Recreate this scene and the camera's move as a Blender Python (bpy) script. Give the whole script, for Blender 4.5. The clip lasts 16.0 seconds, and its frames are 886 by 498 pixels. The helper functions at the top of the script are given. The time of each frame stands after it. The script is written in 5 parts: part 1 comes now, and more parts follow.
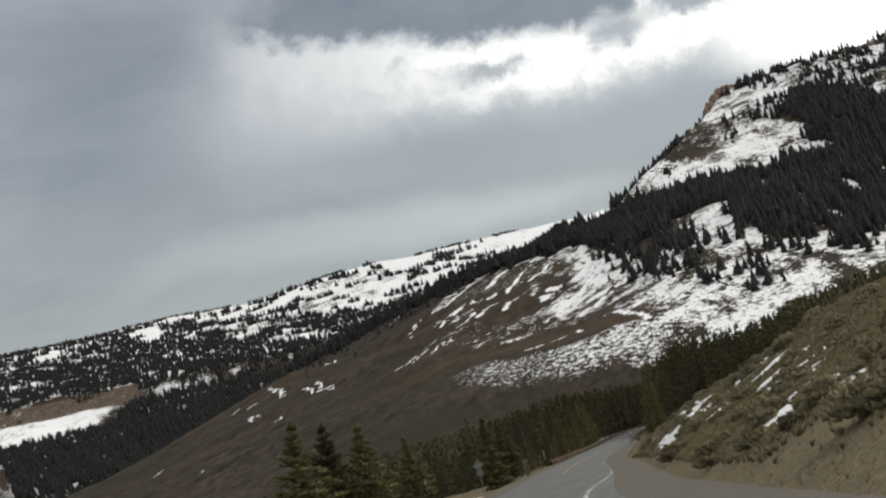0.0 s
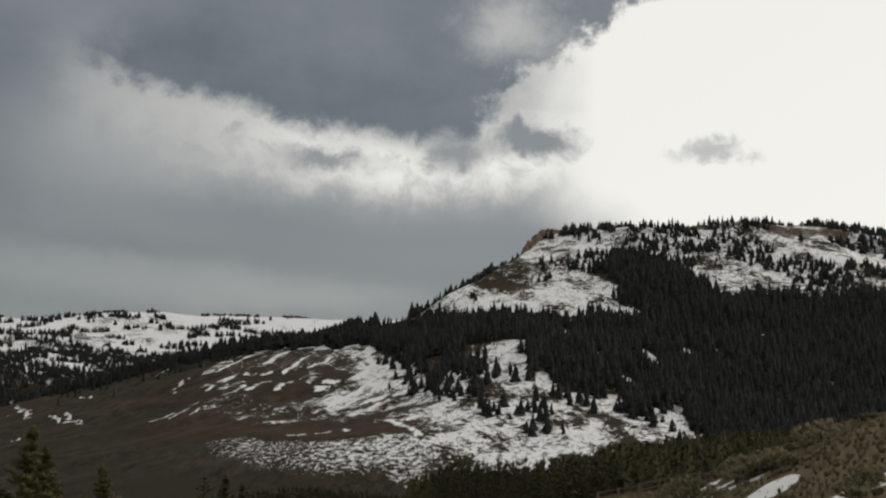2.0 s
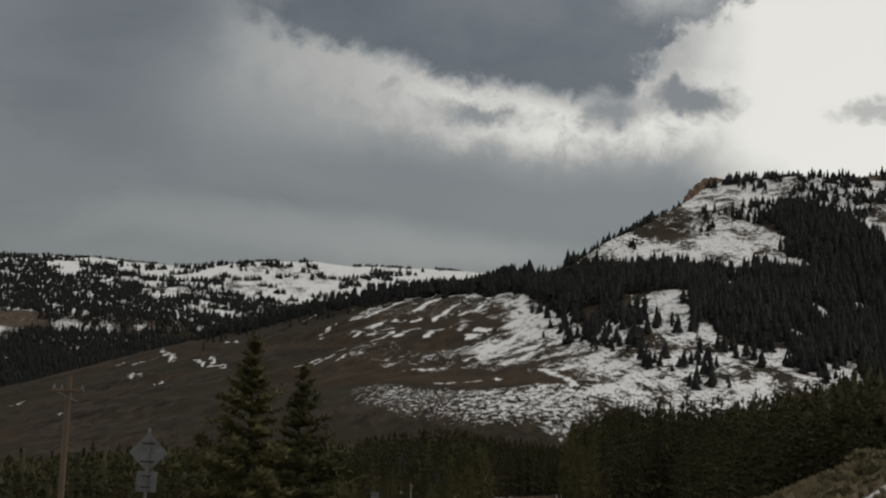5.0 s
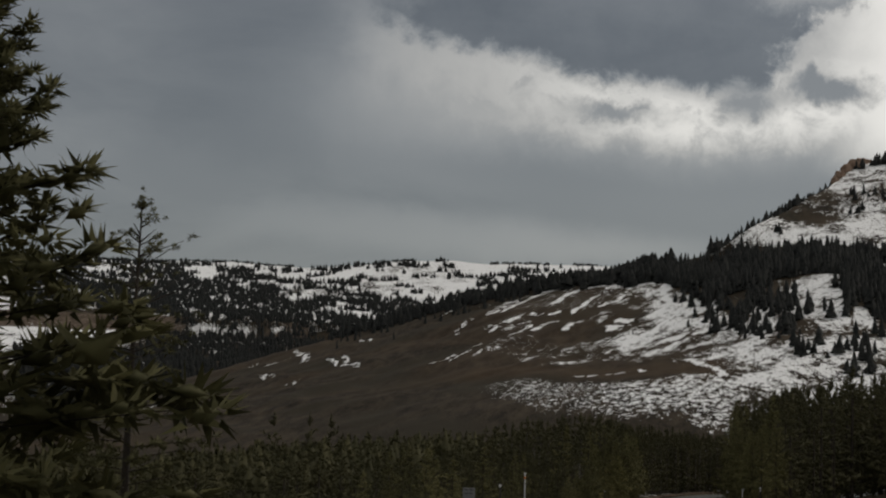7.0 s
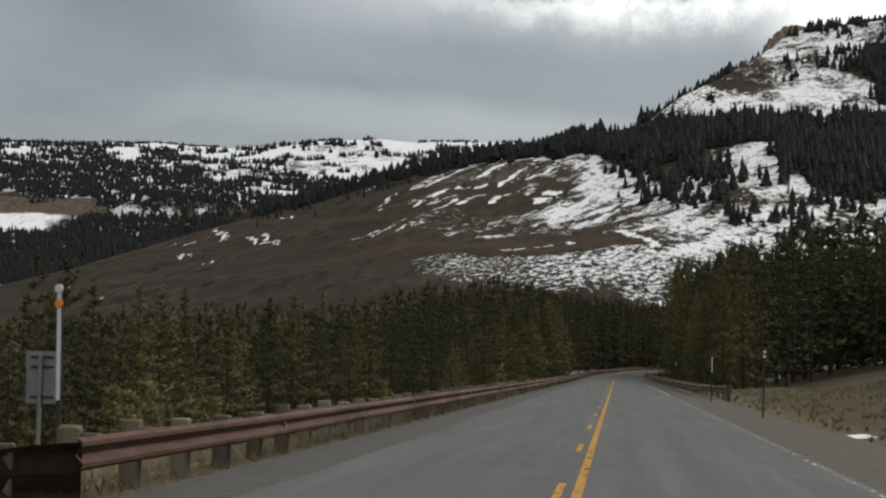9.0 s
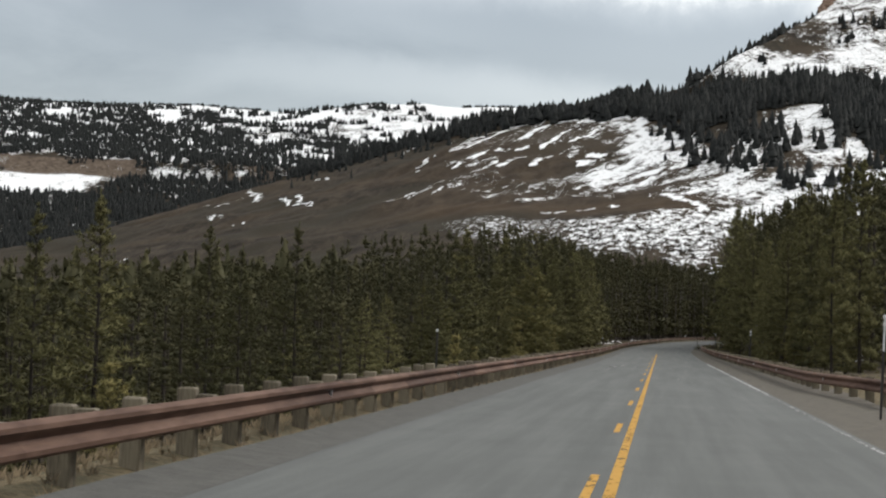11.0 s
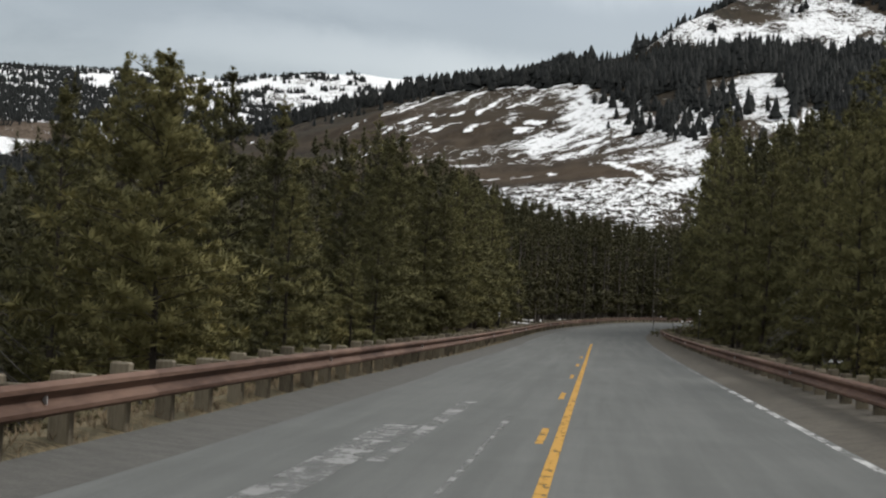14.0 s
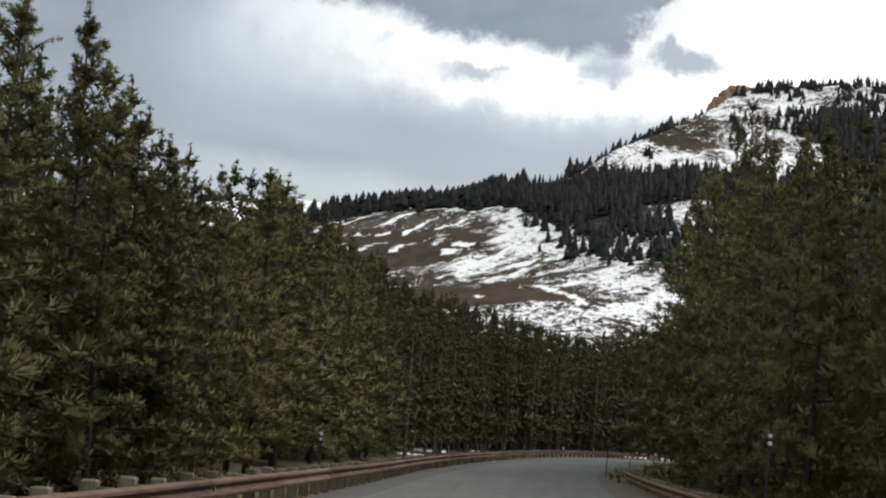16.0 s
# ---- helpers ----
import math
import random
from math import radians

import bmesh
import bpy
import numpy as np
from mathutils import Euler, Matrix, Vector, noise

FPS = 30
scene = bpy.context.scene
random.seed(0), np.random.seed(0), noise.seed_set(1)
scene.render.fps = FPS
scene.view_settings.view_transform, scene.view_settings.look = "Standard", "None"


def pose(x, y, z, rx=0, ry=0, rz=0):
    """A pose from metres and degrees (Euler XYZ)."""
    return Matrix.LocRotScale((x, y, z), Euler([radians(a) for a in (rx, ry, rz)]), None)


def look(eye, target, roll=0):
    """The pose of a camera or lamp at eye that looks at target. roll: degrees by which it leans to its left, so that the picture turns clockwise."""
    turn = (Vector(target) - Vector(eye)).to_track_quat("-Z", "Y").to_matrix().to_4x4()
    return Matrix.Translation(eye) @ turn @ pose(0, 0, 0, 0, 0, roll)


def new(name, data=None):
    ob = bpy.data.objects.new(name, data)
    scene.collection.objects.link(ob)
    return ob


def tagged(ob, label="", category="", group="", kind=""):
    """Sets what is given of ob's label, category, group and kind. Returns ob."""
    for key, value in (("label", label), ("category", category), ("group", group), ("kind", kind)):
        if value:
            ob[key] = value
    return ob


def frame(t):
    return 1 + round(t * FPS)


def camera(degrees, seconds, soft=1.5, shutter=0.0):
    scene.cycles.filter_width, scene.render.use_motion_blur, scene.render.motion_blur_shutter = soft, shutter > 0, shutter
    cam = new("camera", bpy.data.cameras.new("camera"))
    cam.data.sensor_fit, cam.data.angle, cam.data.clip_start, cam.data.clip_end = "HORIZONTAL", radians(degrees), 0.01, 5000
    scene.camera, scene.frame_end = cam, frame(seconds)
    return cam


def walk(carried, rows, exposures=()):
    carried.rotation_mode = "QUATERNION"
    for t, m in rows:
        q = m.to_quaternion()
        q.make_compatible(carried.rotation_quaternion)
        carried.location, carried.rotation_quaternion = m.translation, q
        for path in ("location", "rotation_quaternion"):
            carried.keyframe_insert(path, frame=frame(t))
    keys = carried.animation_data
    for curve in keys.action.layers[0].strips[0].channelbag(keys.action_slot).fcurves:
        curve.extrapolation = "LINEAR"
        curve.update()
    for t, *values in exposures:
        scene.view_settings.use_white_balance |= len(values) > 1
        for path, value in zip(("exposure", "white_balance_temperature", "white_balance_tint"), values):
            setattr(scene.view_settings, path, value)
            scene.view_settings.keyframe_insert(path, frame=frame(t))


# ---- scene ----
# seconds, place, then degrees: turn to the left, tilt up, lean to the left
PATH = [
    (0.0, 9.08, 0.00, 2.61, 5.05, 6.43, -12.95),
    (0.5, 7.45, 10.75, 2.56, 3.71, 7.35, -6.83),
    (1.0, 6.45, 21.59, 2.58, 2.12, 7.15, -2.94),
    (1.5, 5.70, 32.54, 2.56, -0.13, 9.12, -0.05),
    (2.0, 5.05, 43.43, 2.45, -1.30, 8.73, 1.45),
    (2.5, 4.52, 54.26, 2.29, -1.13, 8.62, 0.69),
    (3.0, 4.08, 65.08, 2.12, -3.21, 9.30, 0.96),
    (3.5, 3.70, 75.94, 1.95, -3.19, 8.88, -0.69),
    (4.0, 3.57, 87.00, 1.84, -1.14, 8.52, 1.50),
    (4.5, 3.44, 98.33, 1.77, 1.81, 7.46, 3.95),
    (5.0, 3.22, 110.07, 1.75, 3.31, 7.26, 3.03),
    (5.2, 3.10, 114.91, 1.73, 4.85, 7.57, 2.94),
    (7.3, 0.55, 170.64, 1.47, 7.49, 6.79, 2.03),
    (7.5, 0.48, 175.87, 1.43, 6.35, 6.46, 0.95),
    (8.0, 0.35, 188.84, 1.37, 5.41, 6.39, 1.67),
    (8.5, 0.52, 201.70, 1.36, 5.12, 4.85, 3.52),
    (9.0, 0.45, 214.33, 1.34, 5.29, 3.55, 1.15),
    (9.2, 0.43, 219.38, 1.35, 5.61, 3.33, 0.41),
    (11.3, 0.48, 272.11, 1.41, 6.68, 2.19, 1.96),
    (11.5, 0.52, 277.16, 1.44, 7.08, 1.82, -0.06),
    (12.0, 0.46, 289.84, 1.48, 6.26, 1.80, 0.64),
    (12.5, 0.45, 302.69, 1.48, 6.23, 1.70, 1.20),
    (13.0, 0.43, 315.84, 1.40, 6.11, 1.57, 1.37),
    (13.5, 0.44, 329.20, 1.38, 5.36, 1.93, 1.87),
    (14.0, 0.44, 342.71, 1.41, 4.81, 1.91, 3.06),
    (14.5, 0.38, 356.34, 1.42, 4.31, 2.52, 3.35),
    (15.0, 0.40, 369.97, 1.42, 3.31, 3.94, 3.47),
    (15.5, 0.42, 383.60, 1.40, 2.79, 5.45, 3.88),
    (16.0, 0.47, 397.29, 1.43, 2.95, 5.94, 4.43),
]
EXPOSURES = [(0.0, 0.47, 6700, 10), (0.5, 0.32, 6700, 10), (1.0, -0.22, 6900, 10), (2.0, -0.25, 6900, 10), (3.5, -0.25, 6900, 10), (5.0, -0.42, 6900, 10), (7.5, -0.42, 6900, 11),
             (8.5, -0.53, 6800, 11), (9.0, 0.27, 6600, 10), (11.5, 0.84, 6500, 10), (12.5, 0.76, 6500, 10), (14.0, 0.76, 6500, 10), (16.0, 0.78, 6500, 10)]


def view(x, y, z, turn, tilt, lean):
    a, b = radians(turn), radians(tilt)
    eye = Vector((x, y, z))
    return look(eye, eye + Vector((-math.sin(a) * math.cos(b), math.cos(a) * math.cos(b), math.sin(b))), lean)


cam = camera(26.22, 16.0, soft=2.2)
walk(cam, [(r[0], view(*r[1:])) for r in PATH], EXPOSURES)

# ---------------------------------------------------------------- light
SUN_TURN, SUN_UP = 46.0, 41.0   # degrees to the right of straight ahead, and above the horizon
sun = bpy.data.lights.new("sun", "SUN")
sun.energy, sun.angle, sun.color = 1.15, radians(14), (1.0, 0.965, 0.91)
sun_ob = new("sun", sun)
sa, se = radians(SUN_TURN), radians(SUN_UP)
sun_ob.matrix_world = look((0, 0, 300), Vector((0, 0, 300)) - Vector((math.sin(sa) * math.cos(se), math.cos(sa) * math.cos(se), math.sin(se))))


class Tree:
    """Small helper to write node trees."""

    def __init__(self, tree):
        self.t = tree
        self.t.nodes.clear()

    def add(self, kind, **props):
        n = self.t.nodes.new(kind)
        for k, v in props.items():
            if k == "inputs":
                for key, val in v.items():
                    self.put(n, key, val)
            elif k == "operation":
                n.operation = v
            elif k == "blend_type":
                n.blend_type = v
            elif k == "data_type":
                n.data_type = v
            elif k == "attribute_name":
                n.attribute_name = v
            elif k == "noise_dimensions":
                n.noise_dimensions = v
            elif k == "sky_type":
                n.sky_type = v
        return n

    def put(self, n, key, val):
        sock = n.inputs[key]
        if isinstance(val, bpy.types.NodeSocket):
            self.t.links.new(val, sock)
        else:
            sock.default_value = val

    def math(self, op, a, b=0.0, c=0.0):
        n = self.add("ShaderNodeMath", operation=op)
        self.put(n, 0, a), self.put(n, 1, b), self.put(n, 2, c)
        return n.outputs[0]

    def noise(self, vec, scale, detail=4.0, rough=0.55, distort=0.0, three=True):
        n = self.add("ShaderNodeTexNoise", noise_dimensions="3D")
        self.put(n, "Vector", vec)
        self.put(n, "Scale", scale), self.put(n, "Detail", detail), self.put(n, "Roughness", rough), self.put(n, "Distortion", distort)
        return n.outputs["Fac"]

    def step(self, val, a, b):
        n = self.add("ShaderNodeMapRange")
        n.interpolation_type = "SMOOTHSTEP"
        self.put(n, "Value", val), self.put(n, "From Min", a), self.put(n, "From Max", b)
        return n.outputs[0]

    def mix(self, fac, a, b, mode="MIX"):
        n = self.add("ShaderNodeMix", data_type="RGBA", blend_type=mode)
        self.put(n, 0, fac), self.put(n, 6, a if isinstance(a, bpy.types.NodeSocket) else (*a, 1)[:4])
        self.put(n, 7, b if isinstance(b, bpy.types.NodeSocket) else (*b, 1)[:4])
        return n.outputs[2]


def make_world():
    w = bpy.data.worlds.new("sky")
    scene.world = w
    w.use_nodes = True
    t = Tree(w.node_tree)
    sky = t.add("ShaderNodeTexSky", sky_type="NISHITA")
    sky.sun_disc, sky.sun_elevation, sky.sun_rotation = False, radians(SUN_UP), radians(SUN_TURN)
    co = t.add("ShaderNodeTexCoord").outputs["Generated"]
    sep = t.add("ShaderNodeSeparateXYZ", inputs={0: co})
    x, y, z = sep.outputs
    # degrees to the right of straight ahead and above the horizon, stirred by noise
    n1, n2 = t.noise(co, 14, 6, 0.6), t.noise(t.add("ShaderNodeVectorMath", operation="ADD", inputs={0: co, 1: (3.7, 1.9, 5.2)}).outputs[0], 14, 6, 0.6)
    n3 = t.noise(t.add("ShaderNodeMapping", inputs={"Vector": co, "Scale": (5, 5, 16)}).outputs[0], 1.6, 6, 0.6, 0.4)
    n4 = t.noise(co, 48, 7, 0.68, 0.3)
    n5 = t.noise(t.add("ShaderNodeVectorMath", operation="ADD", inputs={0: co, 1: (1.3, 7.7, 2.2)}).outputs[0], 48, 7, 0.68, 0.3)
    soft_az = t.math("ADD", t.math("MULTIPLY", t.math("ARCTAN2", x, y), 57.2958), t.math("MULTIPLY", t.math("SUBTRACT", n1, 0.5), 3.0))
    soft_el = t.math("ADD", t.math("MULTIPLY", t.math("ARCSINE", z), 57.2958), t.math("MULTIPLY", t.math("SUBTRACT", n2, 0.5), 1.5))
    az = t.math("ADD", soft_az, t.math("MULTIPLY", t.math("SUBTRACT", n4, 0.5), 2.6))
    el = t.math("ADD", soft_el, t.math("MULTIPLY", t.math("SUBTRACT", n5, 0.5), 1.7))

    def puff(cx, cy, rx, ry, soft=0.5, ragged=True):
        """1 inside a cloud of that middle and size, 0 outside."""
        p = t.math("POWER", t.math("DIVIDE", t.math("SUBTRACT", az if ragged else soft_az, cx), rx), 2.0)
        q = t.math("POWER", t.math("DIVIDE", t.math("SUBTRACT", el if ragged else soft_el, cy), ry), 2.0)
        return t.step(t.math("SQRT", t.math("ADD", p, q)), 1 + soft, 1 - soft)

    def over(v, mask, to):
        return t.math("ADD", t.math("MULTIPLY", v, t.math("SUBTRACT", 1.0, mask)), t.math("MULTIPLY", mask, to))

    def both(a, b):
        return t.math("MULTIPLY", a, b)

    v = t.math("ADD", 0.115, t.math("MULTIPLY", n3, 0.16))
    # rain-grey masses and paler curtains between them, soft all over
    v = over(v, puff(-13.2, 12.4, 4.0, 3.2, 0.7, False), t.math("ADD", 0.095, t.math("MULTIPLY", n3, 0.10)))
    v = over(v, puff(-12.0, 10.6, 2.6, 1.1, 0.8, False), 0.155)
    v = over(v, puff(-15.2, 8.8, 2.0, 0.8, 0.8, False), 0.18)
    v = over(v, puff(-8.6, 7.6, 4.6, 0.6, 0.8, False), 0.255)
    v = over(v, puff(-3.6, 7.3, 4.0, 0.6, 0.8, False), 0.29)
    v = over(v, puff(-7.6, 11.6, 3.4, 1.7, 0.95, False), 0.33)
    v = over(v, puff(-6.5, 9.5, 3.0, 0.6, 0.9, False), 0.21)
    # the thin bright part of the deck on the sun's side
    v = over(v, t.step(t.math("ADD", soft_az, t.math("MULTIPLY", t.math("SUBTRACT", soft_el, 10.0), 0.9)), 3.6, 7.2), 0.94)
    v = over(v, puff(-2.2, 9.35, 4.6, 1.25, 0.75, False), 0.19)
    v = over(v, puff(1.2, 8.7, 3.4, 0.95, 0.75, False), 0.205)
    # the lower edge of the large cloud, and the lit band under it
    d = t.math("SUBTRACT", az, 1.0)
    rim = t.math("ADD", 11.82, both(both(d, d), 0.0185))
    under = t.math("SUBTRACT", rim, el)
    lit = both(t.step(under, 2.1, 0.6), both(t.step(under, -1.0, 0.0), both(t.step(soft_az, -11.5, -5.0), t.step(soft_az, 7.0, 4.5))))
    broad = both(t.step(t.math("SUBTRACT", rim, soft_el), 3.0, 0.6), both(t.step(soft_az, -11.5, -6.0), t.step(soft_az, 6.0, 3.0)))
    v = over(v, broad, t.math("ADD", 0.31, t.math("MULTIPLY", n4, 0.30)))
    v = over(v, both(lit, t.step(n5, 0.22, 0.56)), t.math("ADD", 0.44, t.math("MULTIPLY", t.step(soft_az, -9.0, 0.5), 0.46)))
    end = t.math("SUBTRACT", t.math("ADD", 2.5, t.math("MULTIPLY", t.math("MAXIMUM", 0.0, t.math("SUBTRACT", el, 13.4)), 1.7)), az)
    # the large cloud itself, with its ragged end, a thin place in it and the small ones below
    dark = both(t.step(under, 0.30, -0.55), both(t.step(end, -0.45, 0.55), t.step(az, -10.6, -8.2)))
    shade = t.math("ADD", t.math("MULTIPLY", n3, 0.10), t.math("ADD", t.math("MULTIPLY", t.math("SUBTRACT", n2, 0.5), 0.12), t.math("MULTIPLY", t.step(under, -0.5, -4.5), 0.05)))
    v = over(v, dark, t.math("ADD", 0.062, shade))
    v = over(v, puff(3.3, 15.4, 1.3, 0.8, 0.95), 0.46)
    v = over(v, puff(-9.2, 16.6, 3.4, 1.4, 0.8, False), 0.19)
    v = over(v, puff(4.1, 12.0, 1.3, 0.5, 0.6), 0.22)
    v = over(v, puff(1.7, 11.6, 1.0, 0.5, 0.7), 0.26)
    v = over(v, puff(-2.4, 11.35, 1.5, 0.34, 0.8), 0.27)
    v = over(v, puff(-5.6, 11.9, 0.4, 0.14, 0.8), 0.42)
    v = over(v, puff(-6.9, 11.3, 0.5, 0.14, 0.8), 0.40)
    v = over(v, puff(9.5, 11.7, 0.9, 0.28, 0.7), 0.52)
    # away from the view the deck goes on, brighter overhead
    wide = t.step(t.math("ABSOLUTE", t.math("MULTIPLY", t.math("ARCTAN2", x, y), 57.2958)), 24, 60)
    v = over(v, wide, t.math("ADD", 0.30, t.math("MULTIPLY", n3, 0.2)))
    v = over(v, t.step(z, 0.40, 0.65), t.math("ADD", 0.38, t.math("MULTIPLY", n3, 0.2)))
    cool = t.mix(t.step(v, 0.08, 0.5), (0.925, 0.985, 1.03), (1.0, 1.0, 0.965))
    grey = t.add("ShaderNodeCombineColor")
    for k in range(3):
        t.put(grey, k, v)
    col = t.mix(1.0, cool, grey.outputs[0], "MULTIPLY")
    col = t.mix(0.02, col, sky.outputs[0])
    bg = t.add("ShaderNodeBackground", inputs={"Color": col, "Strength": 1.0})
    out = t.add("ShaderNodeOutputWorld")
    t.t.links.new(bg.outputs[0], out.inputs["Surface"])


make_world()


# ---------------------------------------------------------------- materials
def material(name):
    m = bpy.data.materials.new(name)
    m.use_nodes = True
    t = Tree(m.node_tree)
    p = t.add("ShaderNodeBsdfPrincipled")
    out = t.add("ShaderNodeOutputMaterial")
    t.t.links.new(p.outputs[0], out.inputs["Surface"])
    return m, t, p


def bump(t, p, h, strength=0.3, distance=0.02):
    b = t.add("ShaderNodeBump", inputs={"Height": h, "Strength": strength, "Distance": distance})
    t.t.links.new(b.outputs[0], p.inputs["Normal"])


def simple(name, a, b, scale=8.0, rough=0.7, metal=0.0, relief=0.2, per_object=0.0, islands=0.0, stretch=(1, 1, 1), shine=0.3):
    """A surface that wanders between two colours at two scales, with fine relief."""
    m, t, p = material(name)
    co = t.add("ShaderNodeTexCoord").outputs["Object"]
    mp = t.add("ShaderNodeMapping", inputs={"Vector": co, "Scale": stretch}).outputs[0]
    n1, n2 = t.noise(mp, scale, 5), t.noise(mp, scale * 0.13, 3)
    f = t.math("ADD", t.math("MULTIPLY", n1, 0.6), t.math("MULTIPLY", n2, 0.6))
    if per_object:
        r = t.add("ShaderNodeObjectInfo").outputs["Random"]
        f = t.math("ADD", f, t.math("MULTIPLY", t.math("SUBTRACT", r, 0.5), per_object))
    if islands:
        r = t.add("ShaderNodeNewGeometry").outputs["Random Per Island"]
        f = t.math("ADD", f, t.math("MULTIPLY", t.math("SUBTRACT", r, 0.5), islands))
    t.put(p, "Base Color", t.mix(t.step(f, 0.3, 0.9), a, b))
    t.put(p, "Roughness", rough), t.put(p, "Metallic", metal), t.put(p, "Specular IOR Level", shine)
    if relief:
        bump(t, p, n1, relief)
    return m


def land_material():
    """Far and near ground: bare sage slopes, dry grass, rock and the snow that lies on it."""
    m, t, p = material("land")
    co = t.add("ShaderNodeTexCoord").outputs["Object"]
    snow = t.add("ShaderNodeAttribute", attribute_name="snow").outputs["Fac"]
    rock = t.add("ShaderNodeAttribute", attribute_name="rock").outputs["Fac"]
    gold = t.add("ShaderNodeAttribute", attribute_name="gold").outputs["Fac"]
    near = t.add("ShaderNodeAttribute", attribute_name="near").outputs["Fac"]
    slope = t.add("ShaderNodeMapping", inputs={"Vector": co, "Scale": (1.0, 0.3, 1.0)}).outputs[0]
    big, mid, fine = t.noise(co, 0.012, 4), t.noise(slope, 0.10, 6, 0.7), t.noise(co, 0.6, 5, 0.75)
    tiny = t.noise(co, 9.0, 5, 0.7)
    bare = t.mix(t.step(t.math("ADD", t.math("MULTIPLY", mid, 0.6), t.math("MULTIPLY", fine, 0.5)), 0.44, 0.66), (0.014, 0.0112, 0.0082), (0.066, 0.0515, 0.036))
    bare = t.mix(t.step(big, 0.42, 0.62), bare, t.mix(fine, (0.016, 0.0135, 0.0092), (0.057, 0.048, 0.0325)))
    bare = t.mix(gold, bare, t.mix(mid, (0.045, 0.029, 0.017), (0.085, 0.058, 0.034)))
    grass = t.mix(t.step(tiny, 0.35, 0.68), (0.082, 0.065, 0.040), (0.245, 0.194, 0.117))
    grass = t.mix(t.step(t.noise(co, 1.3, 4), 0.45, 0.6), grass, t.mix(tiny, (0.075, 0.066, 0.043), (0.19, 0.162, 0.102)))
    bare = t.mix(near, bare, grass)
    stone = t.mix(t.step(t.noise(co, 0.16, 6, 0.7), 0.35, 0.65), (0.07, 0.052, 0.040), (0.165, 0.128, 0.097))
    base = t.mix(rock, bare, stone)
    grain = t.noise(t.add("ShaderNodeMapping", inputs={"Vector": co, "Scale": (0.7, 0.42, 1.0)}).outputs[0], 0.42, t.math("ADD", 3.0, t.math("MULTIPLY", near, 3.0)), 0.7)
    grain = t.math("ADD", t.math("MULTIPLY", grain, 0.55), t.math("MULTIPLY", t.noise(t.add("ShaderNodeMapping", inputs={"Vector": co, "Scale": (1.0, 0.45, 1.0)}).outputs[0], 0.95, 3, 0.7), 0.45))
    edge = t.math("ADD", snow, t.math("MULTIPLY", t.math("SUBTRACT", grain, 0.5), t.math("MULTIPLY", t.math("MINIMUM", 1.0, t.math("MULTIPLY", snow, 3.5)), t.math("SUBTRACT", 2.6, t.math("MULTIPLY", near, 1.7)))))
    edge = t.math("ADD", edge, t.math("MULTIPLY", t.math("SUBTRACT", tiny, 0.5), t.math("MULTIPLY", near, 0.5)))
    k = t.step(edge, 0.45, 0.55)
    white = t.mix(t.noise(co, 0.05, 4), (0.85, 0.86, 0.87), (0.95, 0.95, 0.95))
    t.put(p, "Base Color", t.mix(k, base, white))
    t.put(p, "Roughness", t.math("SUBTRACT", 0.95, t.math("MULTIPLY", k, 0.3))), t.put(p, "Specular IOR Level", 0.08)
    bump(t, p, t.math("ADD", t.math("MULTIPLY", fine, 1.0), t.math("MULTIPLY", tiny, near)), 0.35, 0.5)
    return m


def asphalt_material():
    m, t, p = material("asphalt")
    co = t.add("ShaderNodeTexCoord").outputs["Object"]
    grain, patch = t.noise(co, 55, 3, 0.7), t.noise(co, 0.5, 4)
    long = t.noise(t.add("ShaderNodeMapping", inputs={"Vector": co, "Scale": (2.2, 0.06, 1)}).outputs[0], 1.0, 4, 0.6)
    f = t.math("ADD", t.math("MULTIPLY", grain, 0.35), t.math("ADD", t.math("MULTIPLY", patch, 0.18), t.math("MULTIPLY", long, 0.45)))
    t.put(p, "Base Color", t.mix(t.step(f, 0.35, 0.75), (0.090, 0.094, 0.089), (0.154, 0.159, 0.151)))
    t.put(p, "Roughness", 0.9), t.put(p, "Specular IOR Level", 0.3)
    bump(t, p, grain, 0.35, 0.01)
    return m


def paint_material(name, a, b, gone=0.35, size=6.0):
    """Worn road paint: the asphalt shows through in places."""
    m, t, p = material(name)
    co = t.add("ShaderNodeTexCoord").outputs["Object"]
    n = t.noise(t.add("ShaderNodeMapping", inputs={"Vector": co, "Scale": (1.3, 0.42, 1)}).outputs[0], size, 6, 0.7)
    wear = t.step(n, gone - 0.08, gone + 0.12)
    t.put(p, "Base Color", t.mix(t.noise(co, 0.7, 3), a, b))
    t.put(p, "Alpha", wear)
    t.put(p, "Roughness", 0.85), t.put(p, "Specular IOR Level", 0.3)
    return m


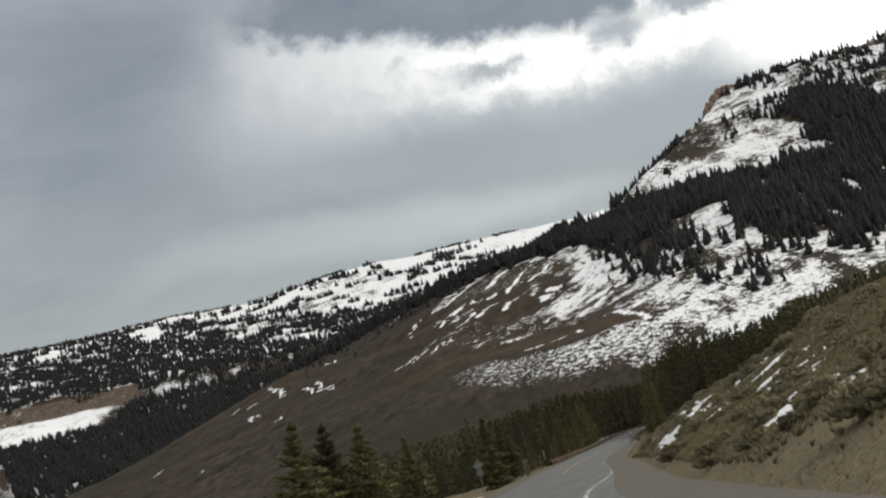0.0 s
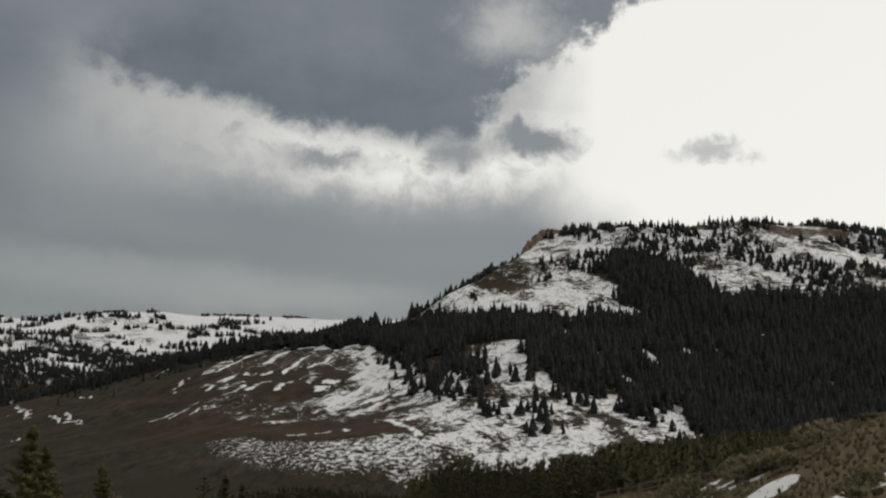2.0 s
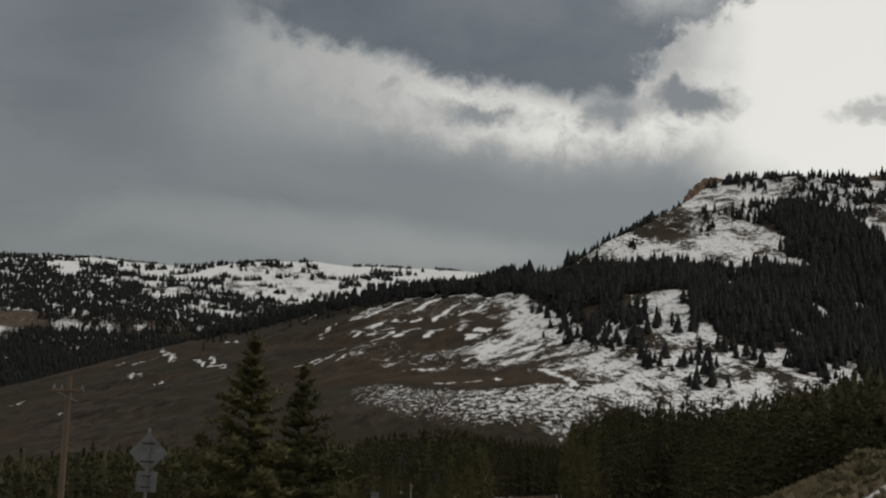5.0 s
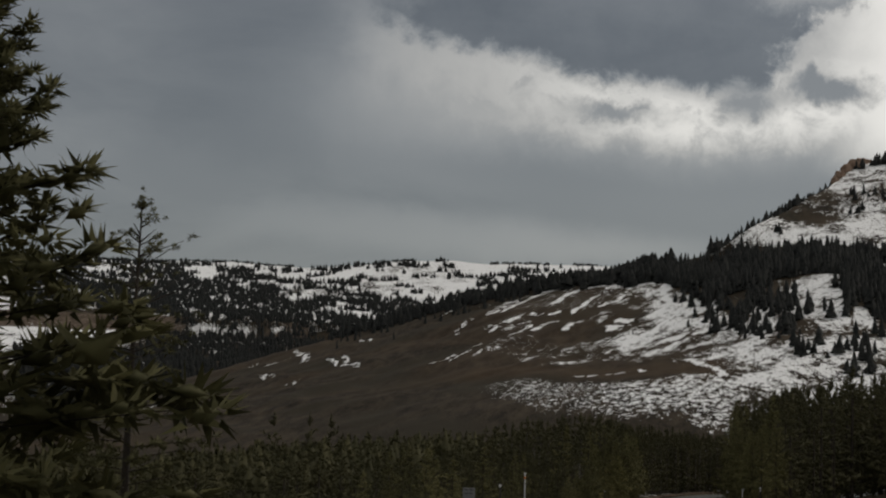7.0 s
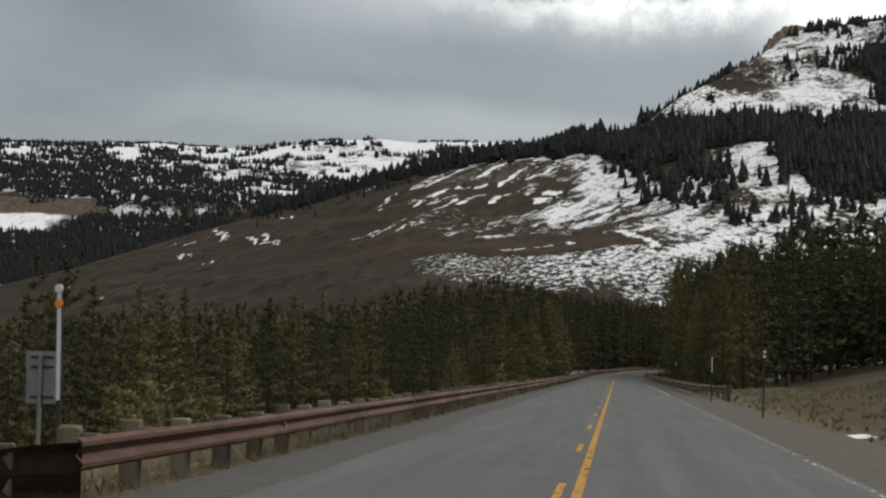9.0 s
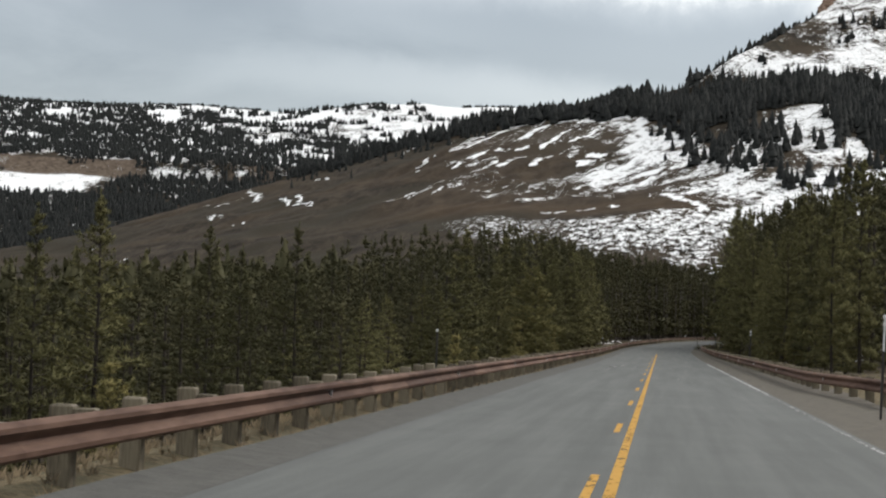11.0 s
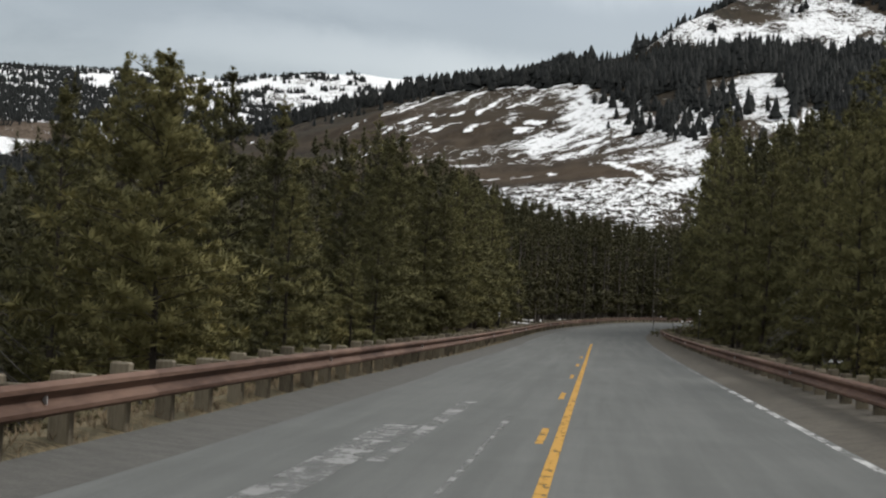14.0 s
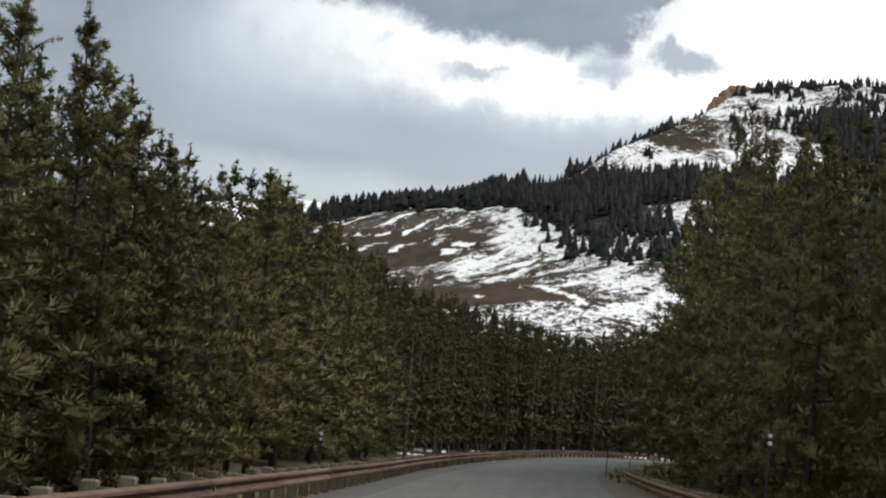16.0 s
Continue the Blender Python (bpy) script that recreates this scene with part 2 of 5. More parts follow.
def needle_material(name, dark, light, roll=0.35, patch=0.9):
    m, t, p = material(name)
    co = t.add("ShaderNodeTexCoord").outputs["Object"]
    isl = t.add("ShaderNodeNewGeometry").outputs["Random Per Island"]
    ob = t.add("ShaderNodeObjectInfo").outputs["Random"]
    n = t.noise(co, patch, 3)
    f = t.math("ADD", t.math("MULTIPLY", isl, 0.16), t.math("ADD", t.math("MULTIPLY", ob, roll), t.math("MULTIPLY", n, 0.56)))
    t.put(p, "Base Color", t.mix(t.step(f, 0.15, 0.95), dark, light))
    t.put(p, "Roughness", 0.85), t.put(p, "Specular IOR Level", 0.12)
    glow = t.add("ShaderNodeBsdfTranslucent", inputs={"Color": t.mix(t.step(f, 0.25, 1.0), dark, light)})
    both = t.add("ShaderNodeMixShader", inputs={0: 0.2, 1: p.outputs[0], 2: glow.outputs[0]})
    t.t.links.new(both.outputs[0], t.t.nodes["Material Output"].inputs["Surface"])
    return m


LAND = land_material()
ASPHALT = asphalt_material()
YELLOW = paint_material("yellow_paint", (0.42, 0.22, 0.028), (0.52, 0.29, 0.048), 0.38)
WHITE = paint_material("white_paint", (0.42, 0.42, 0.41), (0.56, 0.56, 0.55), 0.46, 1.6)
WORN_WHITE = paint_material("worn_white_paint", (0.36, 0.36, 0.35), (0.5, 0.5, 0.49), 0.52)
FADED_WHITE = paint_material("faded_white_paint", (0.30, 0.30, 0.29), (0.42, 0.42, 0.41), 0.55, 1.1)
SCRAPED = paint_material("scraped_paint", (0.20, 0.20, 0.196), (0.29, 0.29, 0.285), 0.49, 2.2)
GRAVEL = simple("gravel", (0.062, 0.054, 0.043), (0.135, 0.118, 0.093), 26, 0.95, relief=0.5)
SHOULDER = simple("worn_shoulder_asphalt", (0.058, 0.056, 0.050), (0.108, 0.104, 0.094), 22, 0.9, relief=0.4)
RUST = simple("rusted_steel", (0.066, 0.036, 0.026), (0.195, 0.120, 0.088), 5, 0.7, 0.05, 0.1, per_object=0.25, stretch=(1, 0.3, 3), shine=0.08)
POST_WOOD = simple("weathered_timber", (0.075, 0.061, 0.042), (0.25, 0.212, 0.15), 14, 0.85, relief=0.4, per_object=0.35, stretch=(3, 3, 0.4))
GALV = simple("galvanised_metal", (0.17, 0.175, 0.18), (0.30, 0.305, 0.31), 7, 0.55, 0.55, 0.05)
SIGN_WHITE = simple("white_sign_sheet", (0.62, 0.63, 0.64), (0.74, 0.74, 0.74), 4, 0.5)
ORANGE = simple("orange_reflector", (0.75, 0.22, 0.03), (0.85, 0.30, 0.05), 9, 0.4)
DARK_POST = simple("dark_steel_post", (0.035, 0.032, 0.030), (0.075, 0.07, 0.065), 12, 0.7, 0.3)
RED_TERMINAL = simple("rusted_terminal", (0.035, 0.02, 0.018), (0.07, 0.04, 0.036), 6, 0.8, 0.0)
POLE_WOOD = simple("grey_pole_wood", (0.14, 0.10, 0.07), (0.26, 0.20, 0.15), 9, 0.85, relief=0.3, stretch=(2, 2, 0.2))
BARK = simple("pine_bark", (0.022, 0.018, 0.014), (0.065, 0.052, 0.041), 7, 0.95, relief=0.6, per_object=0.2, stretch=(2, 2, 0.5))
PALE_BARK = simple("pale_pine_bark", (0.06, 0.052, 0.044), (0.16, 0.14, 0.12), 3, 0.95, relief=0.3, islands=0.5)
DEAD_WOOD = simple("dead_grey_wood", (0.11, 0.10, 0.095), (0.23, 0.215, 0.20), 9, 0.9, relief=0.3)
NEEDLES = needle_material("pine_needles", (0.054, 0.055, 0.027), (0.205, 0.190, 0.084), 0.55)
YOUNG = needle_material("young_pine_needles", (0.14, 0.132, 0.055), (0.42, 0.36, 0.15))
# dark far conifers; distance haze is put into the colour as a bluish-grey tint
FAR_NEEDLES = needle_material("haze_tinted_conifers", (0.022, 0.024, 0.024), (0.060, 0.062, 0.056), 0.0, 0.05)
LOW_SAGE = needle_material("low_sage_leaves", (0.085, 0.072, 0.040), (0.24, 0.205, 0.118))
SAGE = needle_material("sagebrush_leaves", (0.13, 0.112, 0.066), (0.34, 0.30, 0.18), 0.5)


# ---------------------------------------------------------------- building helpers
def mesh_from(name, verts, faces, mat, smooth=False):
    me = bpy.data.meshes.new(name)
    me.from_pydata([tuple(v) for v in verts] if not isinstance(verts, list) else verts, [], faces)
    me.materials.append(mat)
    if smooth:
        me.polygons.foreach_set("use_smooth", [True] * len(me.polygons))
    me.update()
    return me


def thing(name, label, category, group="", at=(0, 0, 0), kind=""):
    ob = new(name)
    ob.location = at
    ob.empty_display_size = 0.2
    return tagged(ob, label, category, group, kind)


def part(name, bm, mat, parent, label=""):
    """Links a bmesh, or a ready mesh, as one mesh object under a thing or a part."""
    if isinstance(bm, bmesh.types.BMesh):
        me = bpy.data.meshes.new(name)
        bm.to_mesh(me)
        bm.free()
        me.materials.append(mat)
    else:
        me = bm
    ob = new(name, me)
    ob.parent = parent
    return tagged(ob, label)


def box(size, at=(0, 0, 0), bevel=0.01, turn=0.0):
    bm = bmesh.new()
    bmesh.ops.create_cube(bm, size=1.0)
    bmesh.ops.scale(bm, vec=size, verts=bm.verts)
    if bevel:
        bmesh.ops.bevel(bm, geom=bm.edges[:], offset=bevel, segments=1, affect="EDGES")
    if turn:
        bmesh.ops.rotate(bm, matrix=Matrix.Rotation(turn, 3, "Y"), verts=bm.verts)
    bmesh.ops.translate(bm, vec=at, verts=bm.verts)
    return bm


def rod(r0, r1, h, at=(0, 0, 0), sides=10):
    bm = bmesh.new()
    bmesh.ops.create_cone(bm, cap_ends=True, segments=sides, radius1=r0, radius2=r1, depth=h)
    bmesh.ops.translate(bm, vec=(at[0], at[1], at[2] + h / 2), verts=bm.verts)
    return bm


def value_noise(x, y, size, seed=0):
    """Lattice noise of 0..1 at one size."""
    u, v = np.asarray(x) / size, np.asarray(y) / size
    i, j = np.floor(u).astype(np.int64), np.floor(v).astype(np.int64)
    a, b = u - i, v - j
    a, b = a * a * (3 - 2 * a), b * b * (3 - 2 * b)

    def h(p, q):
        n = (p * 374761393 + q * 668265263 + seed * 974711) & 0x7FFFFFFF
        n = ((n ^ (n >> 13)) * 1274126177) & 0x7FFFFFFF
        return ((n ^ (n >> 16)) & 0xFFFF) / 65535.0

    return (h(i, j) * (1 - a) + h(i + 1, j) * a) * (1 - b) + (h(i, j + 1) * (1 - a) + h(i + 1, j + 1) * a) * b


def fbm(x, y, size, seed=0, octaves=4):
    s, k, w = 0.0, 1.0, 0.0
    for o in range(octaves):
        s, w = s + k * value_noise(x, y, size / 2 ** o, seed + o), w + k
        k *= 0.55
    return s / w


# ---------------------------------------------------------------- the lie of the land
def smooth_table(ys, vs, lo, hi, width):
    """A smooth curve through a few stations, tabulated every metre."""
    y = np.arange(lo - 200, hi + 201.0)
    v = np.interp(y, ys, vs)
    # straight on past both ends
    v = np.where(y < ys[0], vs[0] + (y - ys[0]) * (vs[1] - vs[0]) / (ys[1] - ys[0]), v)
    v = np.where(y > ys[-1], vs[-1] + (y - ys[-1]) * (vs[-1] - vs[-2]) / (ys[-1] - ys[-2]), v)
    k = np.exp(-0.5 * (np.arange(-3 * width, 3 * width + 1) / width) ** 2)
    return y, np.convolve(np.pad(v, 3 * width, mode="edge"), k / k.sum(), "valid")


# the road's middle line: how far right it lies, and how high, along y
RX = smooth_table([-120, -40, 0, 22, 44, 66, 100, 140, 172, 200, 440, 480, 520, 560, 600, 640],
                  [44, 15.5, 8.4, 5.9, 4.5, 3.6, 2.9, 1.5, 0.2, 0, 0, 0.2, 1.6, 6, 15, 30], -200, 700, 9)
RZ = smooth_table([-120, 0, 30, 60, 100, 140, 172, 410, 460, 520, 580, 640],
                  [1.5, 1.2, 1.15, 0.75, 0.35, 0.15, 0, 0, 0.15, 0.6, 1.5, 2.0], -200, 700, 9)


def road_x(y):
    return np.interp(y, *RX)


def road_z(y):
    return np.interp(y, *RZ)


def bumps(x, y, size, seed=0.0):
    """Smooth rolling noise of about -1..1 from a few crossed waves."""
    u, v = x / size + 3.1 * seed, y / size - 1.7 * seed
    return (np.sin(u * 2.1 + 1.3 * np.sin(v * 1.1 + seed)) + np.sin(v * 2.3 + 1.7 * np.sin(u * 0.9 - seed))
            + 0.6 * np.sin((u + v) * 3.7 + 2 * np.sin(u * 1.7)) + 0.6 * np.sin((u - v) * 4.3 + 2 * np.sin(v * 1.9))) / 3.2


def ramp(v, a, b):
    s = np.clip((v - a) / (b - a), 0, 1)
    return s * s * (3 - 2 * s)


def near_height(x, y):
    """The ground along the road: shoulders, the cut bank, the fill that falls away to the left."""
    dx, z = x - road_x(y), road_z(y)
    left, right = -dx, dx
    # left: verge, then a slope down to the wooded valley
    edge = 5.6 + 2.4 * ramp(y, 262, 225) + 10 * ramp(y, 200, 150)
    fall = np.clip(left - edge, 0, None) * ramp(y, 455, 425)
    zl = z - 0.12 * ramp(left, 4.6, 6.4) + 0.13 * ramp(left, 3.9, 4.5) * ramp(left, 5.6, 4.9) + 0.25 * ramp(left, 5.0, 9) * ramp(y, 425, 455) - 6.5 * (1 - np.exp(-fall * 0.33 / 6.5)) - 0.045 * np.clip(left - 30, 0, 300)
    # right: ditch and cut bank, lower again past the bend
    bank = ramp(y, -60, 10) * ramp(y, 190, 158)
    rise = np.clip(right - 5.2, 0, None)
    steep = 0.42 + 0.12 * ramp(y, 70, 105)
    high = steep * np.minimum(rise, 12) * bank + 0.14 * np.clip(rise - 12, 0, 60) * bank
    crest = 2.72 * (1 - np.exp(-0.28 * np.maximum(rise - 1.0, 0))) + 0.205 * np.minimum(rise, 30)
    on = ramp(y, 104, 128)
    high = high * (1 - on) + crest * bank * on
    low = 0.8 * ramp(rise, 0.5, 9) * ramp(y, 330, 240) + 0.2 * np.clip(rise - 9, 0, 90) * ramp(y, 255, 330)
    zr = z - 0.15 * ramp(right, 4.2, 5.6) + 0.32 * ramp(right, 4.0, 4.8) * ramp(y, 296, 325) + high + low * (1 - bank)
    zz = np.where(dx < 0, zl, zr)
    off = ramp(np.abs(dx), 5, 9)
    zz = zz + off * (0.16 * bumps(x, y, 4.0, 1) + 0.3 * bumps(x, y, 15.0, 2) * ramp(np.abs(dx), 8, 20))
    return np.where((dx < 4.6) & (dx > -4.1), z - 0.06, zz - 0.06 * (1 - off))


# far land, in turn (degrees to the right of straight ahead) and distance from (0, 300)
TURN = [-26, -22, -18.5, -15.5, -12, -9.7, -6.3, -3, -0.9, 1, 3, 5, 8, 11, 15, 19, 26]
TOE = [-2, 2, 8, 12, 20, 32, 45, 56, 62, 66, 68, 68, 64, 60, 58, 55, 45]
MID = [8, 15, 28, 40, 55, 64, 80, 90, 98, 108, 122, 136, 124, 108, 104, 100, 80]
CREST = [34, 46, 70, 101, 139, 155, 178, 182, 180, 190, 195, 196, 186, 182, 182, 180, 160]
CREST_D = [1480, 1520, 1600, 1690, 1745, 1690, 1590, 1500, 1452, 1430, 1400, 1380, 1370, 1370, 1370, 1370, 1370]
TOP_TURN = [-26, -5, -4, -3, -2.35, -0.95, 0, 0.97, 1.95, 3.1, 3.9, 4.8, 5.4, 6, 7, 8.9, 10, 11.5, 13.7, 15, 16.3, 18.3, 26]
TOP = [20, 135, 160, 180, 187, 197, 201, 207, 227, 251, 270.5, 307, 332, 336, 335.5, 334, 338, 346, 353, 357, 356, 353, 326]
TOP_D = [1900, 1600, 1570, 1540, 1530, 1520, 1500, 1480, 1490, 1550, 1620, 1720, 1780, 1780, 1780, 1745, 1770, 1800, 1850, 1880, 1910, 1950, 2050]
FAR_TURN = [-30, -19, -15, -12, -11, -10.2, -9.4, -8, -6, -4, 0, 30]
FAR_TOP = [495, 502, 507, 508, 511, 519, 529, 536, 534, 534, 536, 505]


FINE = np.arange(-40, 40.01, 0.05)


def eased(turns, values, width=9):
    """The values at fine steps of turn, with the corners rounded off."""
    v = np.interp(FINE, turns, values)
    k = np.exp(-0.5 * (np.arange(-3 * width, 3 * width + 1) / width) ** 2)
    return np.convolve(np.pad(v, 3 * width, mode="edge"), k / k.sum(), "valid")


TOE_F, MID_F, CREST_F, CREST_DF = (eased(TURN, v, 14) for v in (TOE, MID, CREST, CREST_D))
TOP_F, TOP_DF, FAR_F = eased(TOP_TURN, TOP, 5), eased(TOP_TURN, TOP_D, 5), eased(FAR_TURN, FAR_TOP, 6)


def cliff_band(x, y, a):
    """How high the rock faces under the mountain's rim are, and how far below it they begin."""
    on = ramp(a, 8.2, 9.6) * (0.35 + 0.65 * ramp(a, 12.2, 13.2))
    return 16 * on * (0.7 + 0.4 * bumps(x, y * 0.2, 60, 8)), 10 * ramp(a, 12.2, 13.2)


def far_height(x, y):
    a = np.degrees(np.arctan2(x, y - 300))
    d = np.hypot(x, y - 300)
    toe, mid, crest, cd = (np.interp(a, FINE, v) for v in (TOE_F, MID_F, CREST_F, CREST_DF))
    top, td = np.interp(a, FINE, TOP_F), np.interp(a, FINE, TOP_DF)
    plateau = np.interp(a, FINE, FAR_F)
    td = np.maximum(td, cd + 60)
    cliff, drop = cliff_band(x, y, a)
    knots = [(640, -14 + 0 * d), (890, toe), (1110, mid), (cd, crest), (td - 38 - 4 * drop, top - 3 - drop - cliff), (td - 28 - 4 * drop, top - 2 - drop), (td, top),
             (td + 500, np.where(a > 0, top + 5, 20)), (np.maximum(td + 560, 2480), np.where(a > 0, top, 95 + 0 * d)),
             (3000 + 0 * d, 197 + 0 * d), (3190 + 0 * d, 246 + 0 * d), (3245 + 0 * d, 278 + 0 * d), (3600 + 0 * d, 350 + 0 * d),
             (4100 + 0 * d, 0.34 * 350 + 0.66 * plateau), (4400 + 0 * d, plateau), (4700 + 0 * d, plateau - 20)]
    z = np.full_like(d, -14.0)
    for (d0, z0), (d1, z1) in zip(knots[:-1], knots[1:]):
        s = np.clip((d - d0) / np.maximum(d1 - d0, 1), 0, 1)
        z = np.where(d >= d0, z0 + (z1 - z0) * s, z)
    rough = ramp(d, 750, 1100)
    z = z + rough * (2.2 * bumps(x, y, 46, 3) + 4.0 * bumps(x, y, 130, 4) * ramp(d, 900, 1600)) * np.where((a < 1) & (d > cd - 60) & (d < cd + 60), 0.4, 1)
    # gullies that run down the bare face
    z = z - rough * ramp(d, 2300, 1800) * 1.6 * np.abs(bumps(x + 0.25 * y, y * 0.22, 24, 5))
    ahead = ramp(np.abs(a), 60, 27)
    return np.where(np.abs(a) < 26, z, z * ahead + (1 - ahead) * (40 + 30 * bumps(x, y, 700, 6)) * ramp(d, 700, 2500))


def height(x, y):
    x, y = np.asarray(x, float), np.asarray(y, float)
    d = np.hypot(x, y - 300)
    k = ramp(d, 430, 660)
    return near_height(x, np.clip(y, -190, 690)) * (1 - k) + far_height(x, y) * k


def grid_mesh(name, X, Y, Z, mat, attrs):
    n, m = X.shape
    verts = np.stack([X, Y, Z], -1).reshape(-1, 3)
    idx = np.arange(n * m).reshape(n, m)
    quads = np.stack([idx[:-1, :-1], idx[:-1, 1:], idx[1:, 1:], idx[1:, :-1]], -1).reshape(-1, 4)
    me = bpy.data.meshes.new(name)
    me.vertices.add(len(verts))
    me.vertices.foreach_set("co", verts.ravel())
    me.loops.add(quads.size)
    me.loops.foreach_set("vertex_index", quads.ravel())
    me.polygons.add(len(quads))
    me.polygons.foreach_set("loop_start", np.arange(0, quads.size, 4))
    me.polygons.foreach_set("use_smooth", np.ones(len(quads), bool))
    for key, val in attrs.items():
        at = me.attributes.new(key, "FLOAT", "POINT")
        at.data.foreach_set("value", np.clip(val, 0, 1).astype(np.float32).ravel())
    me.materials.append(mat)
    me.update(calc_edges=True)
    me.validate()
    return new(name, me)


def stroke(x, y, x0, y0, x1, y1, wide):
    """1 on a line from one place to another, fading to 0 at its width."""
    ux, uy = x1 - x0, y1 - y0
    s = np.clip(((x - x0) * ux + (y - y0) * uy) / (ux * ux + uy * uy), 0, 1)
    # widths are across the slope: distances up the slope count less
    dist = np.hypot(x - x0 - s * ux, (y - y0 - s * uy) * 0.35)
    return ramp(dist, wide * 1.3, wide * 0.5)


# outline of the forest belt across the mountain, down to the valley at its right end
BELT = [(-49, 1801), (-20, 1704), (-2, 1610), (17, 1590), (21, 1510), (32, 1406), (38, 1388), (44, 1509), (48, 1559), (51, 1479), (55, 1411), (64, 1555),
        (84, 1532), (105, 1534), (98, 1387), (97, 1318), (105, 1390), (111, 1363), (113, 1307), (157, 1340), (155, 1288), (159, 1256), (168, 1301), (203, 1354),
        (194, 1285), (200, 1150), (195, 950), (420, 900), (760, 1400), (620, 1790), (503, 1757), (444, 1765), (382, 1720), (343, 1778), (310, 1741), (285, 1839),
        (266, 1896), (226, 1894), (186, 1852), (209, 1795), (202, 1750), (224, 1704), (214, 1667), (149, 1642), (99, 1678), (52, 1722), (7, 1749), (-23, 1797)]
# small clearings in it: middle and half sizes
CLEARINGS = ((151, 1649, 4.8, 50), (141, 1571, 3.7, 38), (202, 1517, 5.3, 67), (238, 1547, 4.5, 52), (170, 1383, 4.2, 58), (185, 1421, 3.4, 73), (313, 1619, 3.8, 29),
             (438, 1645, 11.4, 32), (324, 1423, 3.0, 28), (261, 1558, 3.2, 49), (262, 1510, 3.2, 37), (443, 1567, 5.5, 43), (156, 1477, 3.1, 36), (219, 1512, 3.2, 34))
# thinner woods on the mountain's top
TOP_WOOD = [(239, 1997), (331, 2020), (327, 1897), (286, 1851), (261, 1905), (228, 1908)]
TOP_ROWS = [(135, 1886), (160, 1888), (231, 1929), (224, 1876), (167, 1846), (135, 1848)]


def inside(x, y, poly):
    """Which of the places lie within the outline."""
    hit = np.zeros(len(x), bool)
    for (x0, y0), (x1, y1) in zip(poly, poly[1:] + poly[:1]):
        hit ^= ((y0 > y) != (y1 > y)) & (x < (x1 - x0) * (y - y0) / (y1 - y0 + 1e-9) + x0)
    return hit


def far_snow(X, Y):
    a, d = np.degrees(np.arctan2(X, Y - 300)), np.hypot(X, Y - 300)
    cd = np.interp(a, TURN, CREST_D)
    n = 0.5 + 2.0 * (0.55 * fbm(X * 0.75 - 0.10 * Y, Y * 0.42, 17, 11, 4) + 0.45 * fbm(X * 0.8, Y * 0.5, 6.5, 21, 3) - 0.5)
    speck = fbm(X, Y * 0.5, 4.2, 31, 2)
    below = ramp(d, cd + 40, cd - 30)
    # the snowfield at the right of the bare face
    edge = np.interp(d, [800, 930, 1075, 1356, 1460], [1.2, 0.6, -0.8, -1.1, -1.2])
    cover = (0.345 + 0.125 * ramp(a, edge - 0.2, edge + 3.5)) * ramp(a, edge - 2.4, edge) * below
    cover += 0.08 * ramp(a, 2, 4) * ramp(d, 1060, 960) * below
    # thin snow patches over the upper bare face
    cover += 0.13 * ramp(a, -7.5, -3.5) * ramp(a, 0.5, -0.5) * ramp(d, 1040, 1200) * below * ramp(fbm(X, Y, 60, 41, 2), 0.35, 0.6)
    cover += (0.06 + 0.05 * ramp(a, -8, -6)) * ramp(d, 980, 1080) * below
    snow = np.clip(0.5 + (cover - n) * 0.9, 0, 1)
    snow *= ramp(snow, 0.12, 0.3) * ramp(cover, 0.07, 0.12)
    # flecks of old snow all over the upper face
    snow = np.maximum(snow, 0.27 * ramp(a, -9, -5) * ramp(a, 2, 0) * ramp(d, 1020, 1120) * below * ramp(fbm(X, Y * 0.5, 45, 45, 3), 0.40, 0.58))
    # the stony belt at the foot
    foot = np.interp(a, [-9, -6.4, -2.6, 0.8, 3], [1085, 1050, 935, 880, 875])
    stony = ramp(a, -9.0, -5.2) * ramp(a, 3.6, 1.2) * ramp(d, np.interp(a, [-9, -5, -2], [1010, 800, 770]), np.interp(a, [-9, -5, -2], [1045, 890, 850])) * ramp(d, foot + 6, foot - 26)
    snow = snow * (1 - stony) + stony * (0.38 + 0.13 * ramp(a, -5, 1) - 0.12 * fbm(X, Y, 40, 31, 2) + 0.06)
    # the bare brown belt above it
    belt = ramp(np.abs(d - foot - 42), 44, 20) * ramp(a, 2.6, 0.8) * ramp(a, -12, -8)
    snow *= 1 - 0.7 * belt
    # less snow inside the forest outline: the floor's shade is put in as darker ground
    snow *= 1 - 0.6 * inside(X.ravel(), Y.ravel(), BELT).reshape(X.shape)
    # above the forest: the mountain top and the far plateau
    top = ramp(d, cd + 20, cd + 70) * (a > 0.5) * ~inside(X.ravel(), Y.ravel(), BELT).reshape(X.shape)
    n2 = 0.5 + 1.9 * (0.55 * fbm(X, Y * 0.6, 34, 51, 4) + 0.45 * fbm(X, Y, 9, 61, 3) - 0.5)
    c2 = 0.63 - 0.30 * ramp(np.hypot((a - 4.0) / 1.7, (d - 1560) / 75), 1.3, 0.6) - 0.10 * ramp(a, 9, 12)
    snow = np.where(top > 0, np.clip(0.5 + (c2 - n2) * 0.9, 0, 1), snow)
    plate = d > 2300
    c3 = np.interp(d, [2300, 2900, 2980, 3030, 3180, 3200, 3235, 3262, 3300, 3700, 4000, 4380, 4660], [0.2, 0.3, 0.4, 0.85, 0.85, 0.3, 0.2, 0.28, 0.62, 0.74, 0.86, 0.96, 0.9])
    c3 = c3 * (1 - 0.72 * ramp(d, 3215, 3195) * ramp(a, -17.9, -16.9))
